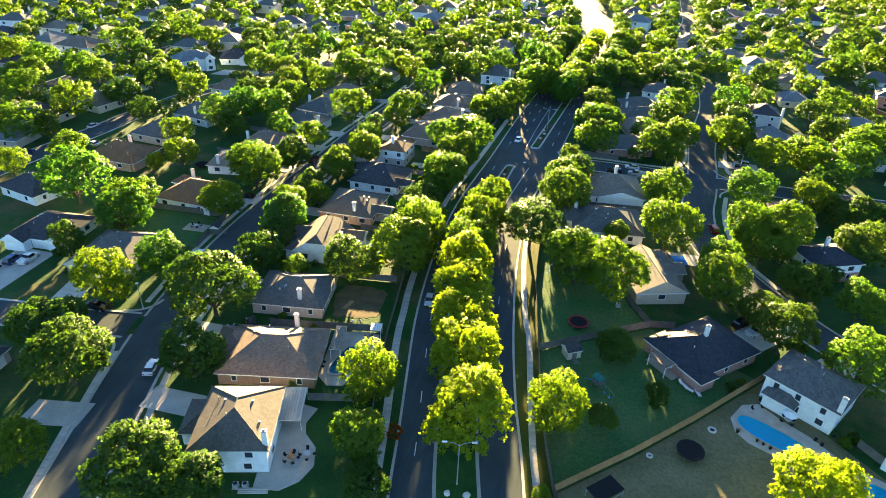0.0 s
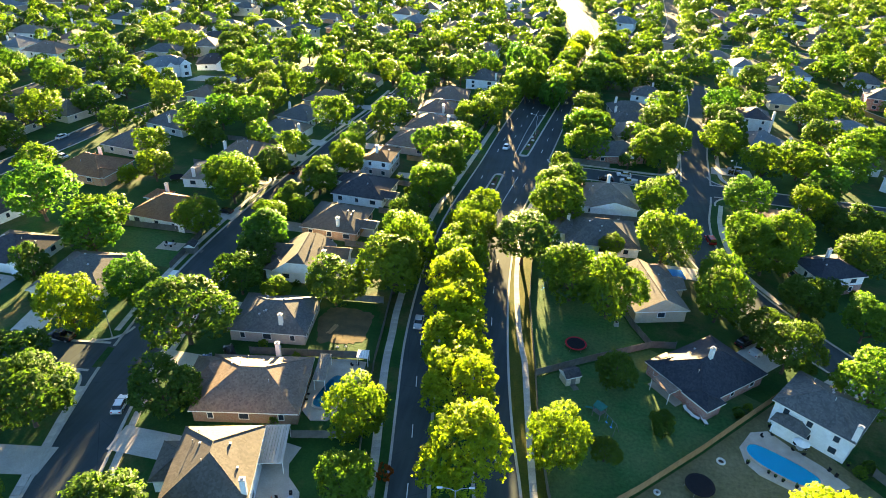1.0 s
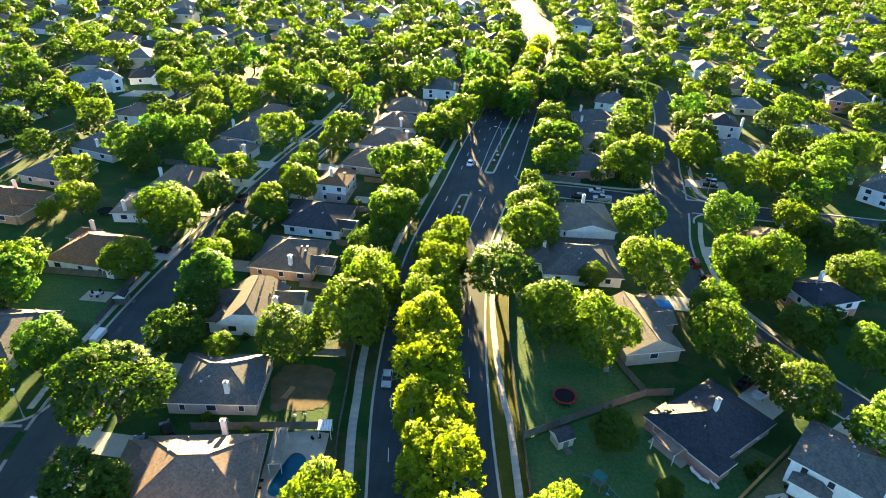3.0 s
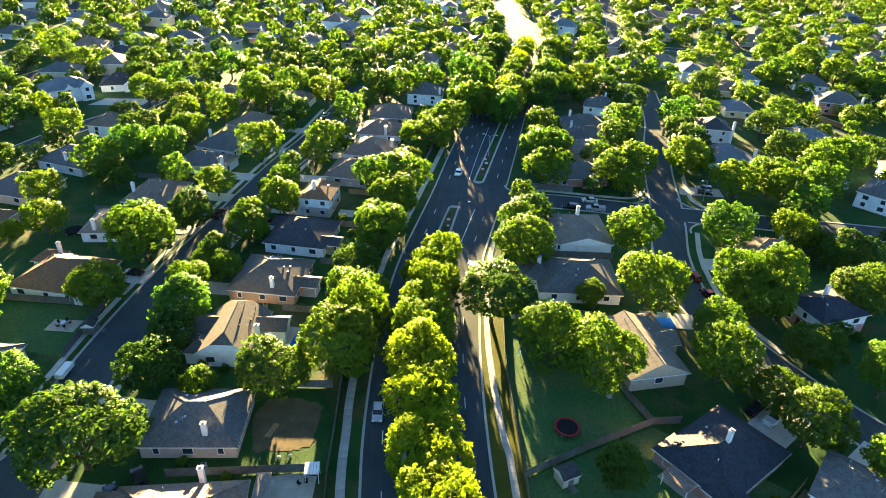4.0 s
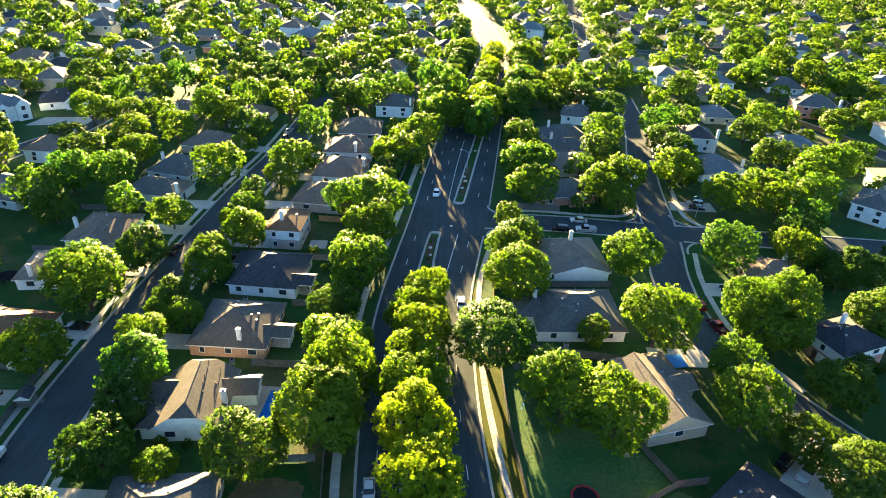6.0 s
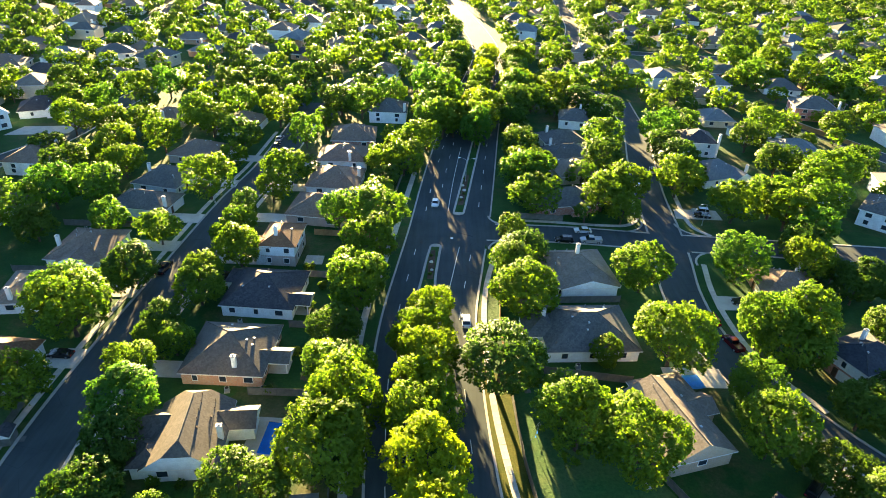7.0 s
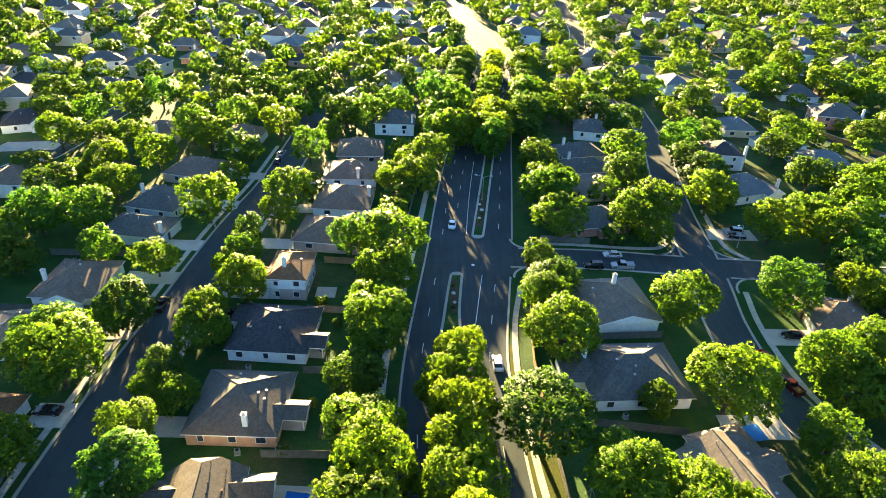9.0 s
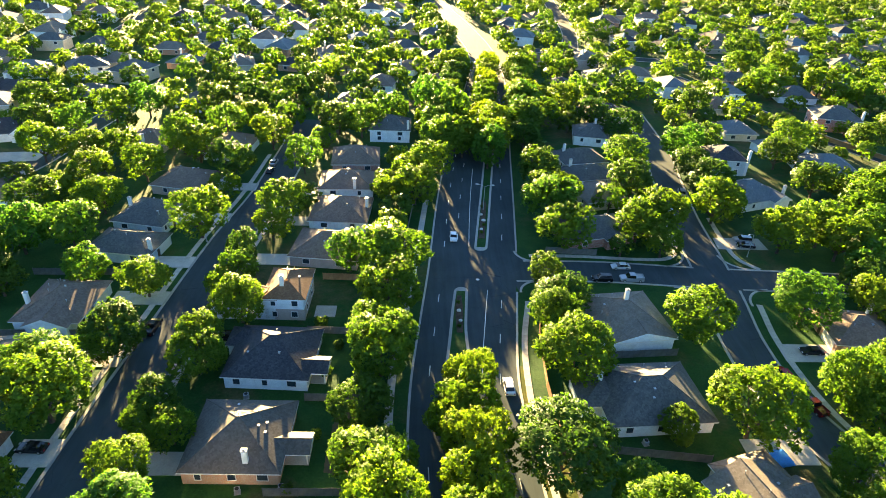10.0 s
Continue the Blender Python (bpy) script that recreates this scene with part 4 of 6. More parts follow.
def trunk_mesh(seed, r, h0, tall):
    rng = random.Random(seed)
    bm = bmesh.new()
    lean = (rng.uniform(-.3, .3), rng.uniform(-.3, .3))
    tube(bm, [(0, 0, -.3), (lean[0] * .3, lean[1] * .3, h0 * .6), (lean[0], lean[1], h0 + tall * .25), (lean[0] * 1.5, lean[1] * 1.5, h0 + tall * .7)], [.34, .25, .19, .05], 8)
    for k in range(6):
        az, z = k * 1.05 + rng.uniform(-.3, .3), h0 * rng.uniform(.7, 1.2)
        dx, dy = math.cos(az), math.sin(az)
        q = r * rng.uniform(.5, .75)
        tube(bm, [(lean[0] * .6, lean[1] * .6, z), (dx * q * .45, dy * q * .45, z + tall * .2), (dx * q, dy * q, z + tall * rng.uniform(.35, .55))], [.14, .09, .03], 6)
    me = bpy.data.meshes.new("trunk")
    bm.to_mesh(me)
    bm.free()
    me.materials.append(BARK)
    return me


SPECIES = {  # height of the bare stem, crown radius, crown height, lobes, label
    "lime": (1.6, 5.5, 9.4, 15, "young street tree with bright yellow-green leaves"),
    "young": (1.6, 5.5, 9.4, 15, "young street tree with fresh green leaves"),
    "elm": (1.9, 5.5, 9.0, 14, "leafy shade tree with a rounded mid-green crown"),
    "oak": (1.8, 5.5, 8.4, 15, "dense dark-green live oak with a broad crown"),
    "ash": (1.7, 5.5, 9.8, 13, "fresh green garden tree with an uneven crown"),
}
TREES = {}


def tree_models(level, clumps, leaves, size, variants, fluff):
    for si, (sp, (h0, r, tall, lobes, lab)) in enumerate(SPECIES.items()):
        for v in range(variants):
            seed = 100 * si + 10 * v + {"near": 1, "mid": 2, "shrub": 3}[level]
            cm = leaf_mesh("crown", seed, r, tall, clumps, leaves, size, lobes, fluff=fluff)
            cm.materials.append(LEAVES[sp])
            TREES[level, sp, v] = (cm, trunk_mesh(seed, r, h0, tall))


tree_models("near", 860, 13, .38, 3, .075)
tree_models("mid", 460, 11, .52, 3, .09)
tree_models("shrub", 150, 9, 1.0, 1, .13)


def tree(x, y, r, sp="elm", level="near", lift=1.0):
    rng = random.Random(int(x * 31 + y * 17))
    cm, tm = TREES[level, sp, rng.randint(0, 2)]
    h0, r0, tall, lobes, lab = SPECIES[sp]
    k = 1.0 * r / r0
    zk = (k if k < .85 else .85 + (k - .85) * .55) * rng.uniform(.9, 1.08) * lift
    t = root("tree", pose(x, y, 0, 0, 0, rng.uniform(0, 360)), lab, "tree", "trees of the suburb")
    c = new("crown", cm)
    c.parent = t
    c.matrix_basis = pose(0, 0, h0 * min(1.5, k)) @ Matrix.Diagonal((k, k * rng.uniform(.92, 1.08), zk, 1))
    w = new("trunk", tm)
    w.parent = t
    w.matrix_basis = Matrix.Diagonal((k, k, zk, 1))
    return t


def shrub(x, y, r, sp="oak", label="round dark-green garden shrub", h=1.0, z=0):
    cm, _ = TREES["shrub", sp, 0]
    s = new("shrub", cm)
    k = r / 5.5
    s.matrix_basis = pose(x, y, z, 0, 0, (x * 37) % 360) @ Matrix.Diagonal((k, k, k * h, 1))
    return tagged(s, label, "shrub", "garden shrubs")

# ---------------------------------------------------------------- houses west of the avenue
house(-47.3, 66.1, 12.7, 14.5, 15, "taupe", "white", e=5.3, pitch=.5, chimney=(5.7, -6.0), wings=[(-6.6, 2.5, 6.5, 8, "hip", 2.95, .5)], label="two-storey white house with a grey-tan roof and patio", seed=1)
house(-50.7, 85.8, 18.9, 14.9, 11, "brown", "umber", chimney=(2.6, 7.4), wings=[(-8.6, 2.4, 7.5, 8.5, "hip", 2.95, .5)], windows=3, seed=2)
house(-55.9, 106.2, 16.2, 13.4, 7.4, "grey", "pink", chimney=(2.6, -4.7), windows=3, seed=3)
house(-58.6, 128.6, 12.0, 14.5, 6, "taupe", "white", "clipped_y", 3.0, .68, (5.2, -1.6), wings=[(-6.2, 2.5, 7, 6.5, "gable_x", 3.04, .55), (7.0, 3.2, 6.5, 5.5, "gable_x", 2.96, .55), (-5.4, -3.6, 5.5, 6, "hip", 2.92, .55)], vents=((1.2, 5.4), (3.2, 5.2), (1.4, 3.6), (3.4, 3.4), (1.4, 1.8), (3.2, 1.6), (1.5, 0), (1.8, -1.6)), seed=4)
house(-58.2, 150.4, 15.6, 15.6, -.7, "taupe", "brick", chimney=(2.3, -6.1), wings=[(8.6, -1.6, 6, 4.8, "gable_x", 2.86, .45, True)], windows=3, seed=5)
house(-57, 171.1, 15.9, 15.4, -2.9, "dark", "white", wings=[(8.2, -3.2, 5.5, 5, "gable_x", 2.86, .45, True), (-6.8, 4, 6, 6, "hip", 2.94, .5)], windows=3, seed=6)
house(-57.6, 190.4, 9.2, 12.2, -1.4, "orange", "white", e=5.5, pitch=.5, chimney=(-.7, -3), wings=[(-3.6, -3.4, 4.6, 5.4, "hip", 5.2, .4)], upper="pink", seed=7)
house(-51.9, 212.1, 17, 14.4, -6, "brown", "pink", chimney=(4.5, .1), seed=8)
house(-51, 231.2, 15.7, 15.5, -2.9, "brown", "white", chimney=(6.8, .7), seed=9)
house(-51.3, 250.4, 16.3, 13.6, 1.8, "brown", "white", chimney=(2.5, -6.2), seed=10)
house(-50.4, 269.5, 15.4, 15, 3.3, "brown", "red", seed=11)
house(-40.5, 296.5, 14.9, 14, 0, "grey", "white", e=4.5, chimney=(6.4, -6), seed=12)
house(-57, 331, 13, 13, -8, "grey", "white", seed=13)
house(-46.8, 349, 13, 14, -9.6, "brown", "white", e=5.3, seed=14)

# ---------------------------------------------------------------- houses beyond the residential street
house(-103.2, 144, 17.6, 15, -4.2, "orange", "white", chimney=(-6, 6.6), front="+x", wings=[(-8, 5.5, 6, 6, "hip", 2.94, .5)], windows=3, seed=15)
house(-103.9, 111.1, 15.5, 15.5, 5.2, "grey", "cream", "hip", wings=[(-4.5, -6.8, 7, 6, "gable_y", 2.94, .55), (6.2, 5, 6, 6, "hip", 2.9, .45)], front="-y", seed=16)
house(-126.5, 115.5, 15, 14.2, 1.5, "dark", "white", wings=[(-3.6, -7, 6.5, 5, "gable_y", 2.94, .6), (6, -5, 5, 5, "gable_y", 2.9, .55)], front="-y", seed=17)
house(-103.4, 186.8, 13.7, 15.5, -.8, "brown", "white", "hip", chimney=(-5.6, -2.2), front="+x", wings=[(1, -6.5, 9, 6, "gable_y", 2.94, .42)], seed=18)
house(-106, 168.6, 12.5, 13.1, 9, "tan", "white", chimney=(-2.4, -5.5), front="+x", seed=19)
house(-99.8, 211.5, 16.5, 11.5, -8, "grey", "blue", chimney=(7.4, -3.3), front="+x", seed=20)
house(-100.1, 227.4, 14.5, 14.5, -11.9, "grey", "blue", chimney=(-5.9, .3), front="+x", seed=21)
house(-96.9, 248.8, 17.5, 14, -12, "brown", "pink", front="+x", seed=22)
house(-92.2, 277.5, 14.4, 17, -3.6, "brown", "white", chimney=(-6.6, -3.5), front="+x", seed=23)
house(-119.7, 281, 13.7, 13, -2.5, "brown", "pink", chimney=(0, -5.6), seed=24)
house(-149.2, 134.8, 15.7, 12, -14, "dark", "white", seed=25)
house(-141.6, 163, 18.1, 15, -4.1, "orange", "brick", chimney=(1.1, 3), wings=[(7, -4, 6, 6, "hip", 2.94, .5)], seed=26)
house(-141.8, 185, 15.9, 15, -8, "grey", "cream", seed=27)
house(-139.6, 206.6, 18, 14.5, -14, "grey", "blue", chimney=(1.8, -5.2), seed=28)
house(-144, 236, 12.9, 13, -1.8, "brown", "white", e=4.3, chimney=(5, 5), seed=29)
house(-194, 187, 18.2, 15, -4.7, "dark", "cream", seed=30)
house(-186.1, 207, 18, 14, -12, "grey", "cream", seed=31)
house(-188.8, 230, 14, 14, -16, "blue", "white", seed=32)
twin = house(-182, 268, 17, 13, 52, "blue", "white", e=5.5, pitch=.5, front="+y", wings=[(5.4, -4.6, 5.4, 7, "gable_y", 5.6, .85), (-.8, -4.4, 4.2, 6, "gable_y", 5.4, .85)], label="large two-storey white house with twin gables", seed=33)
for wx, wy, wz, ww in ((5.4, -7.6, 4.5, 1.3), (5.4, -7.6, 1.5, 1.8), (-.8, -6.9, 4.4, 1.1), (-.8, -6.9, 1.5, 1.4)):
    window(twin, pose(wx, wy - .01, wz), ww, 1.4)
house(-169, 287, 17, 13, 24, "dark", "white", pitch=.55, front="+y", wings=[(3.4, -5.2, 6, 6, "gable_y", 2.94, .7)], seed=42)
house(-160, 330, 16, 14, 20, "grey", "white", seed=34)
house(-116.5, 324, 14.8, 14, -18, "grey", "white", seed=35)
house(-246, 273, 20, 15, -3, "brown", "white", e=5.3, seed=36)
house(-236.6, 296, 20, 15, 0, "blue", "cream", seed=37)
house(-217.6, 344, 17.7, 15, 10, "brown", "cream", seed=38)
house(-176.9, 364, 17, 14, 30, "grey", "white", e=5, seed=39)
house(-190.2, 405, 13, 14, -3, "grey", "white", e=5, seed=40)
house(-200.6, 362, 18, 15, 12, "blue", "white", seed=41)

# ---------------------------------------------------------------- houses east of the avenue
house(30.8, 110, 18.5, 13.5, 41.7, "navy", "red", chimney=(-.6, -.4), front="+x", windows=3, wings=[(-7, -5.2, 5, 6, "hip", 2.86, .45), (-6.3, 4.6, 6, 5, "hip", 2.94, .5)], seed=42)
house(49, 101.8, 13.6, 12, -36, "grey", "white", e=5.3, pitch=.45, chimney=(6.3, -5.3), front="+y", windows=3, wings=[(-2.6, -5.8, 6, 4.6, "hip", 2.9, .45)], label="two-storey white house with grey roof beside a pool", seed=43)
house(21.6, 134.8, 12.5, 17, 17, "tan", "tan", "gable_y", 3.3, .5, front="+x", wings=[(6.0, 2.5, 6, 5.5, "gable_x", 3.2, .5), (2.5, 7.5, 11, 7, "hip", 3.24, .5)], windows=1, seed=44)
house(11.2, 160.8, 19.1, 15.8, 4.2, "grey", "white", chimney=(-8.6, 2.1), front="+x", wings=[(-9.2, 1.5, 8, 9, "hip", 2.94, .5)], windows=3, seed=45)
house(12.9, 183.7, 16.9, 16.6, 7.8, "tan", "white", "hip", 3.2, .5, (0, .1), front="+x", wings=[(1, -6.6, 14, 5, "gable_y", 3.3, .28)], windows=3, seed=46)
house(15.9, 223.5, 19.8, 12.5, 14, "grey", "red", front="+y", wings=[(3, -5.5, 5.5, 5, "gable_y", 2.94, .6)], seed=47)
house(22.7, 246, 13, 13.5, 14.3, "tan", "cream", front="+x", seed=48)
house(23.3, 260.2, 15.5, 11.5, 14, "grey", "cream", chimney=(-5, 3), front="+x", seed=49)
house(23.5, 273.8, 15.8, 12.3, 12.4, "grey", "cream", chimney=(-5, 2), front="+x", seed=50)
house(32.5, 297, 13, 13, -10, "grey", "white", e=3.5, chimney=(1.8, 3.9), front="+x", seed=51)
house(44, 323, 18, 14, 4.9, "dark", "cream", front="+x", seed=52)
house(57.3, 378, 18.5, 15, -5.3, "grey", "cream", seed=53)
house(64.8, 153.4, 13.3, 10.5, 23.1, "navy", "white", e=5.0, pitch=.42, chimney=(.8, 2.2), upper="red", front="-x", seed=54)
house(62, 180.8, 14.1, 13, -5.3, "brown", "brick", chimney=(3.2, 2.9), seed=55)
house(72.1, 273.5, 12.1, 13, -5.2, "dark", "blue", e=5.3, chimney=(6.2, -5.4), seed=56)
house(69.5, 249.0, 17, 15, 20, "blue", "white", "hip", wings=[(5, -6, 7, 7, "gable_y", 3.0, .55)], chimney=(8.0, -6), seed=57)
house(106.6, 271, 18.8, 17, -7.7, "blue", "blue", seed=58)
house(137.6, 320, 17.4, 15, -13.3, "grey", "red", e=5.3, chimney=(8.6, -4.5), seed=59)
house(91.3, 307, 12.9, 14, -.9, "blue", "cream", seed=60)
house(109.1, 221, 11, 15, -41, "grey", "white", e=5, seed=61)
house(109.5, 361, 15.2, 14, 2.3, "blue", "white", chimney=(-6.3, -4.6), seed=62)
house(65.5, 88.5, 13.5, 12, -36, "grey", "white", e=5.3, seed=63)
house(-106, 66, 15, 14, 2, "dark", "pink", front="+x", seed=64)
house(-93, 45, 14, 14, 12, "grey", "cream", front="+x", seed=65)

# ---------------------------------------------------------------- trees
NEAR_TREES = [
    (-77.8, 52.6, 4.4, "e"), (-47.7, 52.3, 5.1, "o"), (-55.9, 52.5, 6.8, "o"), (-23.3, 60.2, 3.6, "o"), (-83, 70, 7.2, "o"), (2.8, 65.7, 1.9, "e"),
    (-27.2, 67.4, 4.8, "a"), (42.1, 73.2, 6.1, "l"), (-10.6, 74.6, 7.8, "l"), (-94.2, 77.4, 6.8, "o"), (-63.3, 77.8, 6, "o"), (-29.6, 80.6, 5.6, "y"),
    (3.5, 82.1, 5.2, "y"), (11.4, 84.8, 2.6, "o"), (-14.2, 90.6, 7.1, "l"), (-94.1, 94.1, 6, "y"), (21.3, 94.4, 2.1, "o"), (-69.7, 96, 9, "o"),
    (-17.0, 100.4, 6.7, "l"), (13.3, 103.7, 4, "o"), (-88.6, 105.5, 5.9, "a"), (58.1, 106.9, 6.5, "a"), (-58.9, 112.9, 3.2, "e"), (-115.1, 107.8, 4.6, "o"),
]
SOUTH_GARDEN_TREES = [
    (-19.0, 111, 6.6, "l"), (-67.9, 114.5, 5.5, "o"), (46.4, 115.6, 6.2, "o"), (-46.3, 115.7, 6.4, "o"), (-20.6, 120.8, 6.3, "l"), (-109.8, 121.5, 6.9, "a"),
    (-35.4, 123.3, 7.7, "e"), (44.6, 124.3, 5.1, "o"), (-69.5, 124.5, 5.2, "o"), (12.4, 125.6, 7.6, "e"), (4.2, 130.6, 6.8, "e"), (-112.5, 128.1, 7.1, "e"), (35.8, 130.3, 6.3, "e"),
    (65.6, 130.3, 5.6, "a"), (-21.4, 130.4, 5.9, "y"), (-70.5, 132.9, 6.1, "a"), (-133.2, 132.9, 9, "a"), (-34.6, 133.2, 6.4, "y"), (-90.9, 136.2, 5.8, "e"),
    (2.7, 137.2, 4.7, "a"), (55, 137.3, 5.7, "o"), (-21.8, 138.3, 5.6, "y"), (37.7, 141.1, 5.1, "a"), (-8.0, 143.4, 8.2, "o"), (-37, 141.3, 7, "e"),
]
GARDEN_TREES = [
    (-73.5, 142.2, 4.8, "e"), (-21.1, 146.6, 5.9, "y"), (63.8, 146.9, 3.3, "o"), (-69.4, 151, 3.9, "e"), (13.9, 152.2, 3.6, "e"), (-74.3, 152.3, 3.6, "e"),
    (50.2, 153.6, 6.8, "e"), (26.3, 152.9, 7.8, "e"), (-24.4, 152.9, 4.6, "y"), (-153.8, 154.5, 5.6, "e"), (-39.4, 155.6, 5.6, "o"), (-91, 155.7, 8.3, "e"),
    (-73.7, 157.1, 4, "o"), (-21.6, 155.2, 5.2, "y"), (74.9, 158.3, 7.3, "o"), (46.4, 158.9, 6.4, "e"), (-95, 161.8, 6.7, "a"), (56.4, 162, 6.6, "e"),
    (-20.8, 161.8, 4.8, "y"), (-1.2, 166.8, 7.3, "e"), (-70.2, 167.7, 5.2, "e"), (-36.8, 167.9, 7.2, "e"), (-90.1, 168.1, 4.3, "e"), 
]
MIDDLE_TREES = [
    (-71.5, 173.2, 4.5, "e"), (-87.6, 173.3, 6.1, "o"), (-37.7, 175.9, 6.1, "e"), (75.9, 176.9, 4.3, "o"), (52, 184.6, 7.2, "a"), (27.4, 179.1, 6.9, "e"),
    (-1.7, 179.8, 5.9, "e"), (-66.3, 183.8, 5.5, "e"), (76, 186, 4.2, "o"), (-0.3, 186.3, 6.3, "o"), (69.2, 187, 5.9, "e"), (-36, 187.3, 7, "e"),
    (-71.5, 190.8, 4.3, "e"), (-118.7, 192, 5.4, "o"), (-88.4, 192.4, 5.1, "e"), (71.9, 195.1, 5.7, "o"), (-102.3, 195.7, 4.9, "a"), (-70.3, 197.8, 4.3, "a"),
    (-0.8, 198.6, 4.4, "o"), (78.1, 201.6, 6.9, "a"), (-35.9, 201.8, 9, "e"), (30.4, 224.6, 5.4, "e"), (-46.1, 204, 4.8, "a"), (-71.2, 206.1, 4.5, "o"),
]
CROSSING_TREES = [
    (63.4, 216.4, 7.4, "e"), (-123.4, 209.5, 6.6, "a"), (56.5, 238.2, 6.4, "o"), (-113.2, 212.5, 6.7, "a"), (76.5, 212.8, 7.4, "e"), (31.1, 213, 5.1, "e"),
    (6.8, 216.1, 7.2, "e"), (-67, 218.4, 4.8, "e"), (-84.8, 218.9, 7.2, "e"), (90.5, 219.3, 7.2, "a"), (75.5, 219.9, 7.2, "e"), (27.1, 220.8, 6.4, "e"),
    (35.2, 225.7, 7.2, "e"), (-128.1, 226.5, 7.2, "o"), (-66.2, 229.9, 6.3, "e"), (-114, 231, 6, "e"), 
    (5.7, 231.7, 7.2, "a"), (52.1, 232.2, 7.2, "e"), (-38.2, 238.6, 4.7, "e"), (8.4, 239.1, 7.2, "e"), (-84.5, 239.9, 4.7, "e"), (-31.2, 240.7, 6.4, "e"),
]
NORTH_GARDEN_TREES = [
    (32.6, 246.6, 7.2, "o"), (-123.4, 247.1, 6.4, "e"), (57.3, 249, 6.8, "o"), (-110.5, 252, 6.4, "e"), 
    (-33.8, 252, 5.1, "e"), (6.4, 254.5, 7.2, "o"), (-86.4, 257.3, 6.8, "o"), (-27, 258.1, 7.2, "e"), (-65.6, 260.9, 5.9, "a"), (56.6, 261.6, 6.1, "o"),
    (-146.1, 264.5, 6.9, "e"), (-133.5, 265.8, 5.9, "e"), (-123.5, 266.5, 6, "e"), (36.8, 267.2, 7.2, "e"), (-99.4, 267.5, 7.1, "e"), (-7.8, 267.7, 5.8, "a"),
    (90.4, 273.4, 7.2, "o"), (-62.5, 281, 4, "e"), (-106.9, 274.6, 7.2, "e"), (-19.3, 276, 7.2, "e"), (-6.5, 277, 7.1, "e"),
]
NORTH_TREES = [
    (-15.5, 277.3, 6.8, "e"), (59.8, 279.2, 7.2, "a"), (-79.3, 280.5, 6.8, "e"), (100.3, 285, 7.2, "e"), (-95.5, 286.5, 6.5, "a"), (-160.5, 289, 6.5, "o"),
    (-147.9, 290, 6.5, "a"), (-4.7, 291.4, 7.2, "e"), (-50.5, 293.6, 7.2, "a"), (134.6, 293.8, 7, "o"), (43.9, 295.4, 7.2, "o"), (7.9, 295.5, 7.2, "o"),
    (-58.7, 296, 7.2, "o"), (-89.4, 299.5, 5.3, "e"), (-139.7, 302.4, 6.9, "e"), (-18.2, 302.8, 7.2, "a"), (-41, 304.1, 7.2, "a"), (-130.4, 309.3, 7.2, "a"),
    (16.4, 309.4, 7.2, "e"), (36.3, 311.2, 7.2, "o"), (-172.3, 312.2, 7.2, "o"), (-80, 331, 6.6, "o"), (-26.3, 319.7, 7.2, "a"), (-109.1, 320.9, 6.5, "o"),
]
FAR_GARDEN_TREES = [
    (-94.3, 322.2, 6.6, "o"), (81.8, 326.5, 7.2, "o"), (28.9, 329, 7.2, "e"),
]
WESTERN_GARDEN_TREES = [
    (-183.7, 167.1, 7.6, "e"), (-177.1, 172.3, 4.5, "o"), (-184.2, 192.9, 7.6, "e"), (-175.3, 208.8, 7.6, "o"), (-213.1, 201.5, 7.6, "e"), (-239.7, 240.1, 7.6, "a"),
    (-260.7, 246.4, 7.6, "e"), (-210.2, 230.9, 7.6, "a"), (-178.1, 231.5, 7.6, "o"), (-157.6, 196.6, 5.7, "o"), (-155.2, 225.8, 6.4, "e"), (-126.9, 199.1, 6.8, "a"),
    (-132, 179.3, 5.3, "e"), (-120.3, 162.9, 5.3, "e"), (-163.4, 141.8, 5.2, "e"), (-127, 159.3, 2.7, "y"), (-224.6, 278, 7.6, "e"), (-211.2, 272, 5, "a"),
    (-220.8, 298.8, 6.7, "o"), (-216.7, 317.1, 6.9, "e"), (-195.3, 302.1, 6.5, "e"), (-141.1, 240.6, 5.8, "o"),
]
OUTLYING_TREES = [
    (-173.9, 242.6, 4.4, "y"), (-200.8, 227.7, 7, "e"), (-228, 222.3, 6.7, "o"), (101.4, 241, 7.6, "e"), (81.7, 178.5, 6.3, "o"), (93.6, 231, 7.6, "e"),
    (90.3, 249.7, 7.6, "o"), (163.6, 343.5, 7.2, "e"), (145.9, 333.8, 4.4, "e"), (155.3, 362.9, 7.6, "e"), (151.7, 396.2, 7.4, "e"), (135.4, 399.8, 7.6, "e"),
    (128, 363.7, 7.6, "a"), (107.6, 243.8, 7, "e"),
]
KINDS = {"l": "lime", "y": "young", "e": "elm", "o": "oak", "a": "ash"}
GROVE = NEAR_TREES + SOUTH_GARDEN_TREES + GARDEN_TREES + MIDDLE_TREES + CROSSING_TREES + NORTH_GARDEN_TREES + NORTH_TREES + FAR_GARDEN_TREES + WESTERN_GARDEN_TREES + OUTLYING_TREES
for tx, ty, tr, code in GROVE:
    tree(tx, ty, tr, KINDS[code], "near" if ty < 190 and abs(tx + 10) < 95 else "mid", 1.25 if 262 < ty < 330 and -32 < tx < 14 else 1.15 if code in "ly" or ty < 165 and tx > 0 and tr > 6.2 else 1.0)

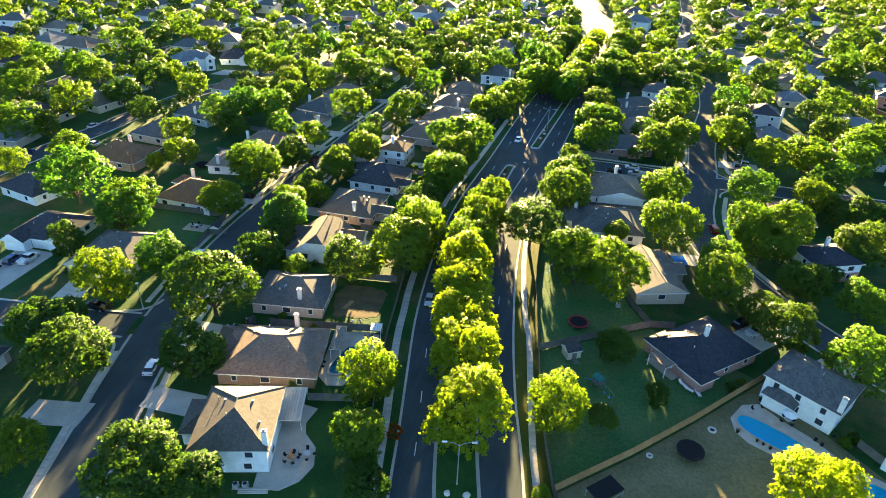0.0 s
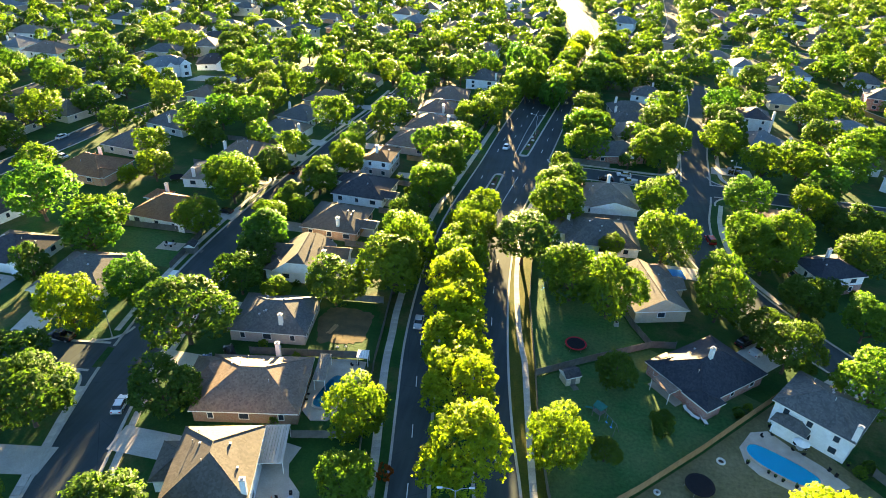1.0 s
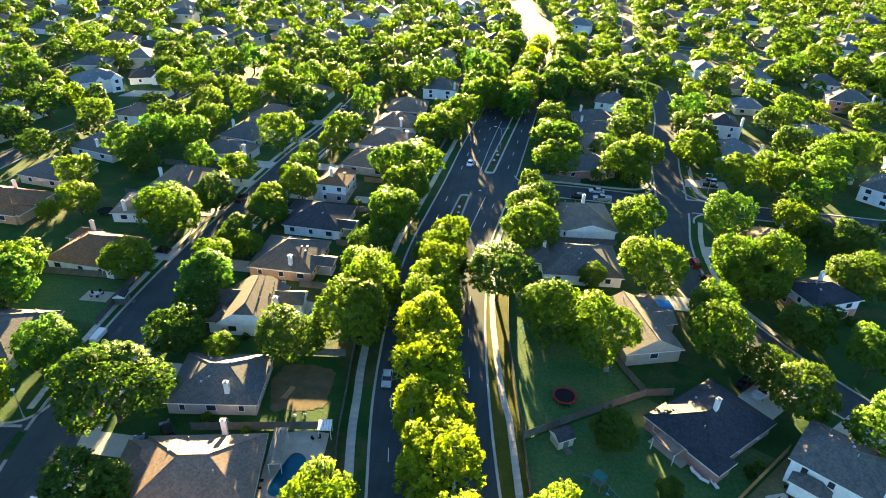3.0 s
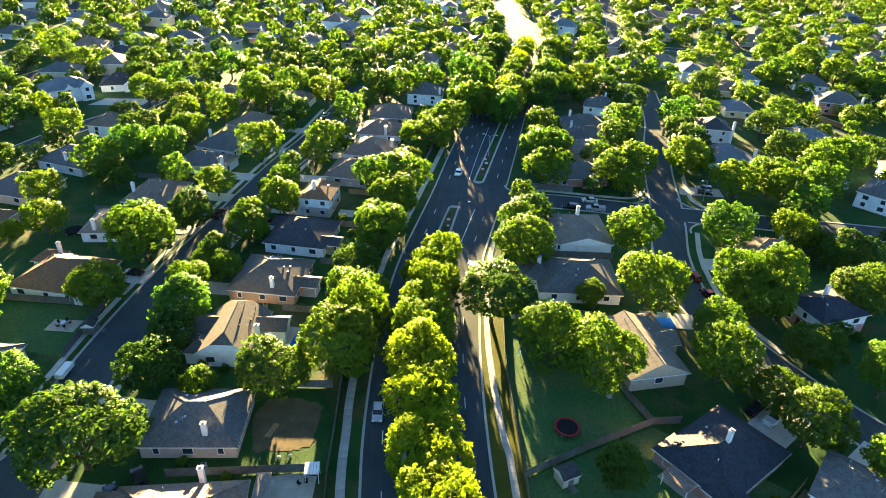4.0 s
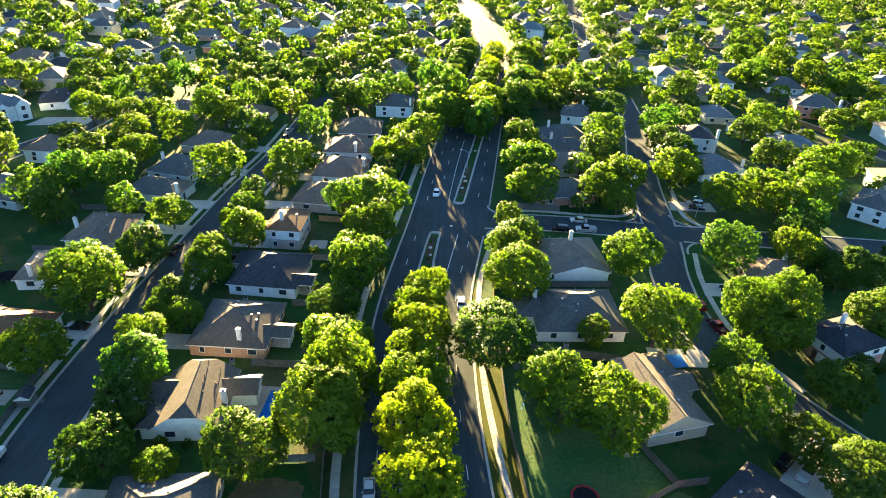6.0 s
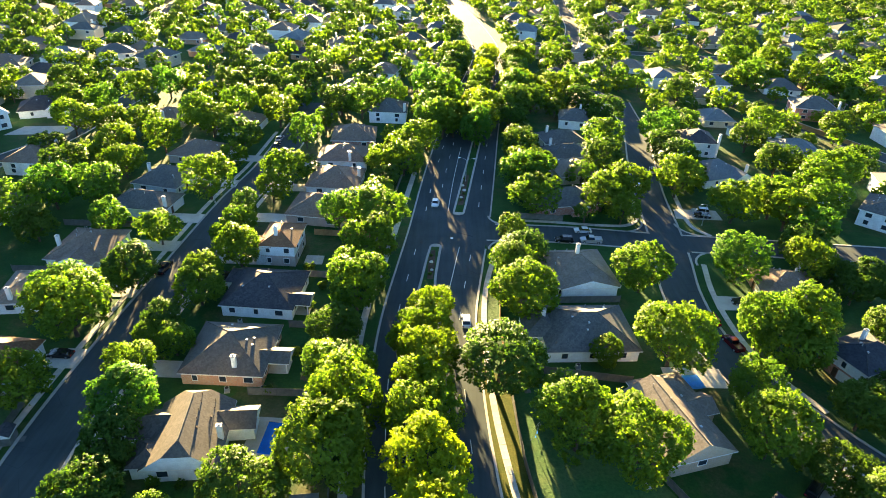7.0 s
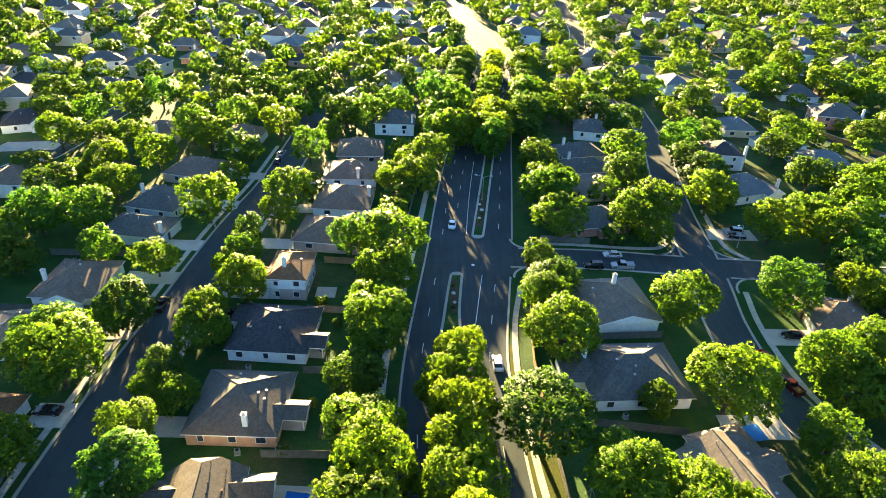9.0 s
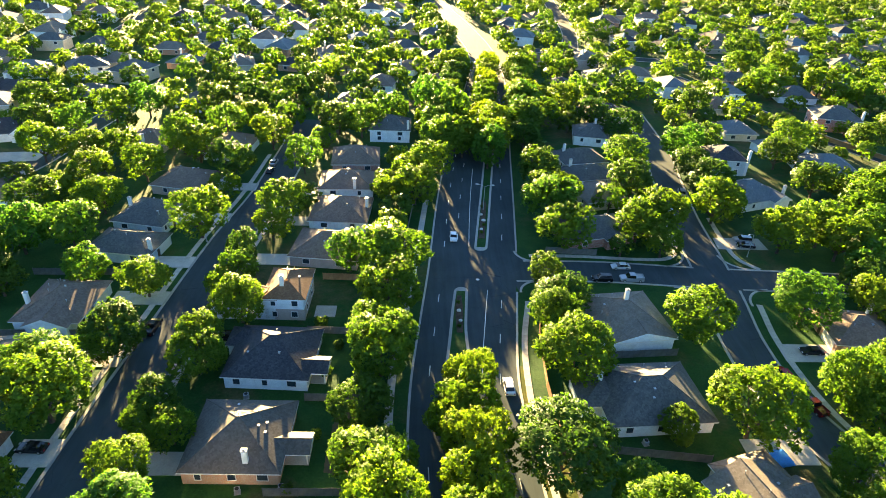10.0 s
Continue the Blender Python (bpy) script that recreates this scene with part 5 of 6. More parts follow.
# ---------------------------------------------------------------- fences
GREY_F, TAN_F = "weathered grey board fence along a garden", "newer tan cedar board fence across the gardens"
fence(GREY_F, east_fence, FENCE_GREY)
fence(GREY_F, [(-5.8, 152), (-6.0, 165), (-5.0, 180), (-2.8, 192)], FENCE_TAN)
fence(TAN_F, [(4.6, 69), (16.9, 80), (28, 91), (36, 99.5), (43.5, 107.3)], FENCE_TAN)
fence(GREY_F, [(-1.2, 103.1), (8.9, 109.8), (21.3, 117.4), (17.9, 124), (16.4, 128)], FENCE_GREY)
fence(GREY_F, [(21.3, 117.4), (26.4, 118.4)], FENCE_GREY)
fence(GREY_F, [(-118, 122.8), (-113.8, 135.9), (-90.6, 136.8), (-89.2, 120)], FENCE_GREY)
fence(GREY_F, [(-57, 96), (-34.5, 100)], FENCE_GREY)
fence(GREY_F, [(-51, 117.4), (-36.4, 119)], FENCE_GREY)
fence(GREY_F, [(-53, 140.9), (-37.6, 141)], FENCE_GREY)
fence(GREY_F, [(-50, 161), (-38, 161)], FENCE_GREY)
fence(GREY_F, [(-52.5, 180.5), (-37, 180)], FENCE_GREY)
fence(GREY_F, [(-52, 200.5), (-36, 200)], FENCE_TAN)
fence(GREY_F, [(-40.4, 77.6), (-30, 80)], FENCE_GREY)
fence("grey board fence beside the avenue's pavement", [(-25, 62), (-28.4, 78), (-32.5, 99.5), (-33.7, 109.5), (-35, 119), (-37.4, 140), (-38.2, 165), (-36.4, 187), (-34.4, 207), (-31.4, 243), (-27, 285)], FENCE_GREY)
fence(GREY_F, [(2.2, 214.5), (15, 213.6)], FENCE_GREY)
fence(GREY_F, [(-3.6, 172.4), (22, 174.6)], FENCE_GREY)
fence(GREY_F, [(-6, 150.4), (18, 147.4)], FENCE_GREY)
fence(TAN_F, [(112, 330), (128, 300), (142, 276)], FENCE_TAN)
fence(GREY_F, [(-117, 178), (-97, 178.4)], FENCE_GREY)
fence(GREY_F, [(-117, 200.6), (-97, 201)], FENCE_GREY)
fence(GREY_F, [(55, 92), (62, 83)], FENCE_GREY)

# ---------------------------------------------------------------- pools and patios
def kidney(cx, cy, L, W, a, pinch, n=40):
    pts, ca, sa = [], math.cos(radians(a)), math.sin(radians(a))
    for k in range(n):
        t = k * math.tau / n
        u, v = L / 2 * math.copysign(abs(math.cos(t)) ** .75, math.cos(t)), W / 2 * math.copysign(abs(math.sin(t)) ** .7, math.sin(t))
        v += pinch * W * (math.cos(t) ** 2 - .35) * (1 if v < 0 else .55)
        pts.append((cx + u * ca - v * sa, cy + u * sa + v * ca))
    return pts


POOL_BLUE = surface("pool_plaster_blue", (0.0, 0.52, 0.60), (0.0, 0.60, 0.68), 0.5, 5, 0.5, 0.0, 0.0, 0.1)
POOL_TEAL = surface("pool_plaster_teal", (0.012, 0.10, 0.13), (0.02, 0.13, 0.16), 0.5, 5, 0.5, 0.0, 0.0, 0.1)
POOL_DEEP = surface("pool_liner_blue", (0.006, 0.13, 0.50), (0.01, 0.17, 0.58), 0.5, 5, 0.5, 0.0, 0.0, 0.1)
POOL_WATER = water_of("pool_water", (0.22, 0.85, 1.0))
DECK = surface("pool_deck", (0.40, 0.335, 0.265), (0.50, 0.43, 0.345), 0.5, 7, 0.85, 0.3)


def pool(label, edge, floor_material, grow=0.45, tile=WHITE):
    """A pool with a raised coping, painted floor and water; edge runs counter-clockwise."""
    p = root("swimming_pool", Matrix(), label, "swimming pool")
    cx, cy = sum(q[0] for q in edge) / len(edge), sum(q[1] for q in edge) / len(edge)
    out = [(x + grow * (x - cx) / math.hypot(x - cx, y - cy), y + grow * (y - cy) / math.hypot(x - cx, y - cy)) for x, y in edge]
    bm = bmesh.new()
    rings = [[bm.verts.new((x, y, z)) for x, y in e] for e, z in ((out, -.05), (out, .34), (edge, .34), (edge, .1))]
    n = len(edge)
    for a, b in zip(rings, rings[1:]):
        for i in range(n):
            bm.faces.new((a[i], a[(i + 1) % n], b[(i + 1) % n], b[i]))
    bmesh.ops.recalc_face_normals(bm, faces=bm.faces[:])
    part("coping", bm, DECK, p, "pale stone pool coping")
    part("basin", slab(bmesh.new(), edge, -.05, .2), floor_material, p, "blue pool floor")
    part("water", slab(bmesh.new(), edge, .204, .29), POOL_WATER, p, "clear still water").visible_shadow = False
    return p


def paved(label, outline, material=DECK, z=0.12, name="patio"):
    bm = slab(bmesh.new(), outline, -.1, z)
    bmesh.ops.recalc_face_normals(bm, faces=bm.faces[:])
    return tagged(link(name, bm, material), label, "patio", kind="structure")


paved("pale concrete patio round a pool", [(34.4, 93.4), (34.7, 90), (36.5, 87.8), (41, 85.6), (45.4, 85.2), (50.5, 88.6), (47.5, 92), (43.5, 95), (40, 98.4), (37, 97.4)])
pool("bright blue kidney-shaped swimming pool with pale coping", kidney(40.6, 90.6, 11.6, 4.4, -30, .10), POOL_BLUE, .28)
paved("pale concrete deck round a teal pool", [(-41.2, 84), (-38.8, 82), (-36, 82.6), (-34.6, 85), (-34.4, 91), (-33.6, 95), (-34, 99), (-38, 99), (-43.2, 97.4), (-42.2, 90)])
pool("dark teal kidney-shaped swimming pool in a pale deck", kidney(-37.9, 89.5, 8.8, 3.8, 80, .2), POOL_TEAL)
paved("pale concrete deck beside a blue pool", [(-50.6, 126), (-43, 126), (-42.8, 135.4), (-50.2, 135.6)])
pool("deep blue rectangular garden swimming pool", [(-48.0, 127.4), (-44.2, 127), (-43.9, 134), (-47.6, 134.4)], POOL_DEEP, .35)
paved("pale rounded concrete patio with garden furniture", [(-41, 57.6), (-37, 58.2), (-34.6, 60.6), (-33.6, 64), (-34.8, 67.6), (-37.6, 70), (-38.6, 72.4), (-38, 76), (-41, 76.4), (-43.6, 68)], CONCRETE)
awning("pale grey slatted patio cover beside a house", -41.5, 73.6, 4.2, 8.0, 15, 2.7, KERB)
awning("pale patio cover on the brown-roofed house", -40.6, 93.0, 2.2, 7.5, 11, 2.6, ROOFS["tan"])
awning("small white cabana beside a fence", -34.5, 100.8 - 2.2, 2.3, 2.3, 10, 2.4)
paved("white concrete patio slab behind the dark-roofed house", [(20.0, 106.0), (24.6, 100.9), (27.2, 103.2), (22.6, 108.3)], z=.13)
awning("brown-roofed patio cover behind a dark house", 22.8, 103.8, 3.4, 4.6, 41.7, 2.75, ROOFS["brown"])
paved("pale concrete patio behind the rust-roofed house", [(-98, 131), (-98, 127.4), (-92, 127.6), (-92, 131.4)], z=.13)
paved("small concrete patio behind the two-storey house", [(-52, 186), (-47.6, 186), (-47.6, 190), (-52, 190)], z=.13)
def blotch(cx, cy, L, W, a, seed, n=64):
    """An uneven rounded patch of ground."""
    pts, ca, sa = [], math.cos(radians(a)), math.sin(radians(a))
    for k in range(n):
        t = k * math.tau / n
        q = 1 + .22 * noise.noise(Vector((math.cos(t) * 1.6, math.sin(t) * 1.6, seed))) + .12 * noise.noise(Vector((math.cos(t) * 7, math.sin(t) * 7, seed)))
        u, v = q * L / 2 * math.copysign(abs(math.cos(t)) ** .6, math.cos(t)), q * W / 2 * math.copysign(abs(math.sin(t)) ** .6, math.sin(t))
        pts.append((cx + u * ca - v * sa, cy + u * sa + v * ca))
    return pts


paved("bare trampled soil in a garden", blotch(-42.4, 109.2, 12.5, 10.5, 98, 3), DIRT, .03, "bare_ground")
paved("bare dry soil under trees by the fence", blotch(-42, 151, 14, 5, 88, 5), DIRT, .03, "bare_ground")


# ---------------------------------------------------------------- garden things
CLOTH = {k: surface("cloth_" + k, c, tuple(v * 1.15 for v in c), 2, 12, 0.95, 0.2, spec=0.02) for k, c in {"orange": (0.55, 0.20, 0.07), "blue": (0.10, 0.36, 0.85), "white": (0.75, 0.74, 0.7), "green": (0.035, 0.15, 0.135), "red": (0.32, 0.03, 0.035), "black": (0.02, 0.02, 0.022)}.items()}


def trampoline(x, y, r, pad, label):
    t = root("trampoline", pose(x, y, 0), label, "trampoline")
    n = 28
    ring = [(math.cos(k * math.tau / n), math.sin(k * math.tau / n)) for k in range(n)]
    part("mat", slab(bmesh.new(), [(c * (r - .3), s * (r - .3)) for c, s in ring], .86, .88), CLOTH["black"], t, "black woven jumping mat")
    bm = bmesh.new()
    loops = [[bm.verts.new((c * q, s * q, z)) for c, s in ring] for q, z in ((r - .34, .9), (r, .92), (r + .03, .84), (r - .34, .84))]
    for i in range(4):
        a, b = loops[i], loops[(i + 1) % 4]
        for k in range(n):
            bm.faces.new((a[k], a[(k + 1) % n], b[(k + 1) % n], b[k]))
    bmesh.ops.recalc_face_normals(bm, faces=bm.faces[:])
    part("pad", bm, CLOTH[pad], t, f"{pad} padded rim")
    for k in range(6):
        c, s = math.cos(k * math.tau / 6), math.sin(k * math.tau / 6)
        part("leg", tube(bmesh.new(), [(c * (r - .1), s * (r - .1), .86), (c * r, s * r, .0)], [.025, .025], 6), METAL, t)
    return t


trampoline(6.1, 114.1, 2.2, "red", "round trampoline with a red rim on a lawn")
trampoline(26.3, 82.8, 2.3, "black", "round black trampoline on a dry lawn")
trampoline(-115.6, 166.0, 2.1, "black", "round black trampoline behind a white house")


def shed(x, y, a, w, d, label, wall=WHITE, roof="dark"):
    s = root("garden_shed", pose(x, y, 0, 0, 0, a), label, "shed")
    part("wall", boxed(-w / 2, w / 2, -d / 2, d / 2, 0, 2.0), wall, s)
    bm, _, _ = roof_shell(w + .4, d + .4, 2.0, .55, "gable_x")
    part("roof", bm, [ROOFS[roof], WHITE, WHITE], s)
    dr = part("door", boxed(-.5, .5, -d / 2 - .05, -d / 2 + .01, .05, 1.8), FENCE_GREY, s)
    part("ramp", slab(bmesh.new(), [(-.6, -d / 2 - 1.5), (.6, -d / 2 - 1.5), (.6, -d / 2 - .06), (-.6, -d / 2 - .06)], 0, .08), FENCE_GREY, s)
    return s


shed(5.2, 103.4, 30, 3.0, 2.6, "small pale garden shed with a grey roof by a fence", WALLS["cream"])
shed(-2.6, 146.5, 10, 2.4, 2.4, "small cream garden shed under a tree", WALLS["cream"], "grey")
shed(-88.6, 128.6, 100, 2.6, 2.2, "small grey garden shed by a fence", FENCE_GREY, "dark")

# climbing frame with a canopy and a slide
play = root("climbing_frame", pose(10.6, 95.0, 0, 0, 0, -40), "wooden climbing frame with a green canopy and slide", "playground")
for sx in (-.8, .8):
    for sy in (-.8, .8):
        part("post", rounded(sx - .06, sx + .06, sy - .06, sy + .06, 0, 2.7, .01), FENCE_GREY, play)
part("platform", boxed(-.85, .85, -.85, .85, 1.35, 1.45), FENCE_GREY, play)
bm, _, _ = roof_shell(1.8, 1.8, 2.7, .7, "gable_x")
part("canopy", bm, [CLOTH["green"]] * 3, play, "green cloth canopy")
bm = tube(bmesh.new(), [(.8, 0, 2.2), (4.4, -.9, 2.2)], [.06, .06], 6)
part("beam", bm, FENCE_GREY, play)
for sy in (-.9, .9):
    part("leg", tube(bmesh.new(), [(4.4, -.9, 2.2), (4.6, -.9 + sy, 0)], [.05, .05], 6), FENCE_GREY, play)
for k in range(2):
    bm = tube(bmesh.new(), [(2 + k * 1.3, -.3 - k * .3, 2.2), (2 + k * 1.3, -.3 - k * .3, .5)], [.02, .02], 5)
    box(bm, 1.75 + k * 1.3, 2.25 + k * 1.3, -.4 - k * .3, -.2 - k * .3, .46, .5)
    part("swing", bm, CLOTH["blue"], play)
bm = bmesh.new()
vs = [bm.verts.new(p) for p in ((-.85, -.25, 1.4), (-.85, .25, 1.4), (-3.0, .25, .2), (-3.0, -.25, .2), (-.85, -.25, 1.3), (-.85, .25, 1.3), (-3.0, .25, .1), (-3.0, -.25, .1))]
for q in ((0, 1, 2, 3), (4, 7, 6, 5), (0, 3, 7, 4), (1, 5, 6, 2), (0, 4, 5, 1), (3, 2, 6, 7)):
    bm.faces.new([vs[i] for i in q])
part("slide", bm, CLOTH["green"], play)
swing = root("swing_set", pose(-1.9, 133.3, 0, 0, 0, 70), "metal garden swing set on a lawn", "swing")
part("beam", tube(bmesh.new(), [(-1.4, 0, 2.1), (1.4, 0, 2.1)], [.04, .04], 6), METAL, swing)
for sx in (-1.4, 1.4):
    for sy in (-.8, .8):
        part("leg", tube(bmesh.new(), [(sx, 0, 2.1), (sx, sy, 0)], [.035, .035], 6), METAL, swing)
for k in (-.5, .5):
    bm = tube(bmesh.new(), [(k, 0, 2.1), (k, 0, .5)], [.02, .02], 5)
    box(bm, k - .25, k + .25, -.12, .12, .46, .5)
    part("seat", bm, CLOTH["blue"], swing)


def fire_ring(x, y, r, label):
    t = root("fire_ring", pose(x, y, 0), label, "fire pit")
    for k in range(10):
        c, s = math.cos(k * math.tau / 10), math.sin(k * math.tau / 10)
        b = part("stone", rounded(-.22, .22, -.15, .15, 0, .3, .05), ROCK, t)
        b.matrix_basis = pose(c * r, s * r, 0, 0, 0, math.degrees(math.atan2(s, c)) + 90)
    part("ash", slab(bmesh.new(), [(math.cos(k * math.tau / 16) * r * .85, math.sin(k * math.tau / 16) * r * .85) for k in range(16)], 0, .06), MULCH, t)
    return t


fire_ring(30.7, 89.3, .6, "ring of pale stones round ash on a lawn")
fire_ring(19.6, 80.4, .4, "small ring of pale stones on dry grass")


def table_set(x, y, top, chairs, shade, label):
    t = root("garden_table", pose(x, y, .16), label, "table")
    part("tabletop", tube(bmesh.new(), [(0, 0, .70), (0, 0, .74)], [.6, .6], 16), top, t)
    part("leg", tube(bmesh.new(), [(0, 0, 0), (0, 0, .7)], [.05, .05], 8), METAL, t)
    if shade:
        part("pole", tube(bmesh.new(), [(0, 0, .7), (0, 0, 2.3)], [.025, .025], 6), METAL, t)
        if shade == "orange":
            part("parasol", tube(bmesh.new(), [(0, 0, .95), (0, 0, 1.15), (0, 0, 2.45)], [.12, .3, .05], 10), CLOTH[shade], t, "folded orange cloth parasol")
        else:
            part("parasol", tube(bmesh.new(), [(0, 0, 2.0), (0, 0, 2.45)], [1.35, .06], 8), CLOTH[shade], t, f"{shade} cloth parasol")
    for k in range(chairs):
        a = k * 360 / chairs + 20
        garden_chair(x + 1.15 * math.cos(radians(a)), y + 1.15 * math.sin(radians(a)), a - 90)
    return t


CHAIRS = []


def garden_chair(x, y, a, z=.16):
    if CHAIRS:
        return copy_thing(CHAIRS[0], pose(x, y, z, 0, 0, a))
    c = root("garden_chair", pose(x, y, z, 0, 0, a), "metal garden chair with dark seat on a patio", "chair", "garden chairs")
    part("seat", rounded(-.25, .25, -.25, .25, .4, .46, .02), CLOTH["black"], c)
    b = part("backrest", rounded(-.25, .25, .22, .28, .46, .95, .02), CLOTH["black"], c)
    for sx in (-.21, .21):
        for sy in (-.21, .21):
            part("leg", tube(bmesh.new(), [(sx, sy, 0), (sx, sy, .4)], [.02, .02], 5), METAL, c)
    CHAIRS.append(c)
    return c


table_set(-37.6, 64.2, FENCE_TAN, 5, "orange", "round patio table with a folded orange parasol")
table_set(-35.4, 65.6, METAL, 4, None, "round metal patio table with chairs")
table_set(44.2, 94.8, METAL, 4, "white", "poolside table under a white parasol")
table_set(-95, 129.4, METAL, 5, None, "patio table and chairs on a slab")
for gx, gy, ga in ((38.6, 96.4, 30), (40.4, 97.2, 80), (47.8, 91.0, -50), (48.6, 90.0, -40), (28.6, 101.2, 0), (29.4, 100.4, 20), (-36.2, 97.0, 70), (-35.2, 97.4, 20), (-41.2, 86.2, 200), (-41.4, 87.6, 190)):
    garden_chair(gx, gy, ga)


def sun_lounger(x, y, a):
    t = root("sun_lounger", pose(x, y, .13, 0, 0, a), "white garden sun lounger on grass", "lounger", "sun loungers")
    part("frame", rounded(-.33, .33, -.95, .5, .28, .36, .02), CLOTH["white"], t)
    b = part("backrest", rounded(-.33, .33, 0, .7, -.03, .04, .02), CLOTH["white"], t)
    b.matrix_basis = pose(0, .5, .34, 40)
    for sx in (-.28, .28):
        for sy in (-.85, .4):
            part("leg", boxed(sx - .025, sx + .025, sy - .025, sy + .025, -.13, .28), METAL, t)
    return t


for gx, gy, ga in ((26.6, 100.0, 40), (27.6, 98.8, 60), (29.2, 98.2, 20)):
    sun_lounger(gx, gy, ga)


def air_conditioner(x, y, a=0):
    t = root("air_conditioner", pose(x, y, 0, 0, 0, a), "grey boxed air conditioner beside a house wall", "air conditioner", "air conditioners")
    part("base", boxed(-.5, .5, -.5, .5, 0, .08), CONCRETE, t)
    part("case", rounded(-.42, .42, -.42, .42, .08, .9, .05, 2), METAL, t)
    part("fan_grille", tube(bmesh.new(), [(0, 0, .9), (0, 0, .93)], [.33, .33], 14), BLACK, t)
    return t


for gx, gy in ((-43.6, 57.2), (-42.2, 57.6), (-52, 98.4), (-57, 141.6), (-60.4, 161.8), (-50.6, 142.2), (14.6, 123.6), (8.4, 151.4), (48.4, 86.6)):
    air_conditioner(gx, gy, 12)

# blue tarpaulin over a stack
bm = bmesh.new()
bmesh.ops.create_grid(bm, x_segments=14, y_segments=8, size=1)
for v in bm.verts:
    edge = max(abs(v.co.x), abs(v.co.y))
    v.co = Vector((v.co.x * 3.1, v.co.y * 1.7, 1.15 * (1 - edge ** 5) + .3 * noise.noise(Vector((v.co.x * 2.6, v.co.y * 2.6, 3))) * (1 - edge)))
tarp = tagged(link("tarpaulin", bm, CLOTH["blue"], smooth=True), "crumpled blue tarpaulin over a stack beside a house", "tarpaulin")
tarp.matrix_basis = pose(28.8, 148.0, .1, 0, 0, 10)
sol = tarp.modifiers.new("thick", "SOLIDIFY")
sol.thickness = .03


def street_lamp(x, y, a, arms, h, label):
    t = root("street_lamp", pose(x, y, 0, 0, 0, a), label, "street lamp", "street lamps")
    part("base", tube(bmesh.new(), [(0, 0, 0), (0, 0, .35)], [.2, .17], 10), CONCRETE, t)
    part("pole", tube(bmesh.new(), [(0, 0, .3), (0, 0, h * .5), (0, 0, h)], [.11, .09, .07], 8), METAL, t)
    for s in arms:
        part("arm", tube(bmesh.new(), [(0, 0, h - .25), (s * .8, 0, h + .35), (s * 2.0, 0, h + .55)], [.05, .045, .04], 6), METAL, t)
        part("lamp_head", rounded(s * 2.25 - .42, s * 2.25 + .42, -.17, .17, h + .46, h + .64, .06, 2), WHITE, t, "pale cobra-head lamp")
    return t


street_lamp(-10.5, 66.4, 12, (-1, 1), 9.0, "tall grey double-armed street lamp on the median")
street_lamp(-23.7, 139.8, 2, (-1, 1), 9.2, "tall grey double-armed street lamp on the median")
street_lamp(-11.7, 238, -6, (-1, 1), 7.4, "tall grey double-armed street lamp on the median")
street_lamp(-86.1, 94.2, 20, (), 6.3, "slim grey post lamp on a street corner")
part("lamp_head", rounded(-.3, .3, -.2, .2, 6.2, 6.5, .06, 2), WHITE, bpy.data.objects["street_lamp.003"], "pale post-top lamp")
street_lamp(-83.2, 217, 0, (1,), 7.0, "slim grey single-armed street lamp by the kerb")
street_lamp(54.6, 214.3, 30, (-1,), 6.5, "slim grey single-armed street lamp on the corner")

for k, (gx, gy, gr) in enumerate(((-11.6, 64.2, .55), (-8.6, 64.6, .6), (-13.2, 226, .5), (-12.2, 231, .6), (-12.6, 234.5, .5), (-21.2, 188.6, .5), (-21.0, 185, .45), (-41.0, 101.8, .35), (-39.4, 102.4, .3))):
    bm = bmesh.new()
    bmesh.ops.create_icosphere(bm, subdivisions=2, radius=gr)
    for v in bm.verts:
        v.co *= 1 + .22 * noise.noise(v.co * 2 + Vector((k * 5, 0, 0)))
        v.co.z *= .6
    r_ob = tagged(link("boulder", bm, ROCK), "pale limestone boulder in a planted bed", "rock", "boulders")
    r_ob.location = (gx, gy, .2 + gr * .3)

steps = root("garden_steps", pose(-40.8, 57.6, 0, 0, 0, 15), "white concrete garden steps below a patio", "steps")
for k in range(3):
    part("tread", rounded(-2.3, 2.3, -.3 - .32 * k, .02 - .32 * k, -.05, .30 - .1 * k, .02), CONCRETE, steps)

# lumber, a kennel and a trailer
for k in range(6):
    bm = bmesh.new()
    box(bm, -1.6, 1.6, -.12, .12, 0, .1)
    pl = tagged(link("plank", bm, FENCE_TAN), "weathered timber plank lying in a garden", "plank", "planks in the garden")
    pl.matrix_basis = pose(-44.3 + (k % 3) * .3, 107.2 + .15 * (k % 2), .03 + .105 * (k // 3), 0, 0, 70 + k * 3)
kennel = root("dog_run", pose(12.2, 70.2, 0, 0, 0, 44), "dark metal dog run in a garden corner", "kennel")
part("roof", rounded(-2.6, 2.6, -1.6, 1.6, 1.75, 1.8, .01), CLOTH["black"], kennel, "dark shade-cloth roof")
for sx in (-2.5, 0, 2.5):
    for sy in (-1.5, 1.5):
        part("post", boxed(sx - .04, sx + .04, sy - .04, sy + .04, 0, 1.75), METAL, kennel)
for sy in (-1.5, 1.5):
    part("rail", boxed(-2.5, 2.5, sy - .03, sy + .03, .9, .96), METAL, kennel)
trailer = root("box_trailer", pose(-86.0, 115.8, 0.04, 0, 0, 2), "white enclosed box trailer parked by the kerb", "trailer")
part("body", rounded(-.8, .8, -2.0, 1.9, .5, 1.5, .08, 2), WHITE, trailer)
part("drawbar", tube(bmesh.new(), [(0, 1.8, .55), (0, 3.1, .5)], [.06, .05], 6), METAL, trailer)
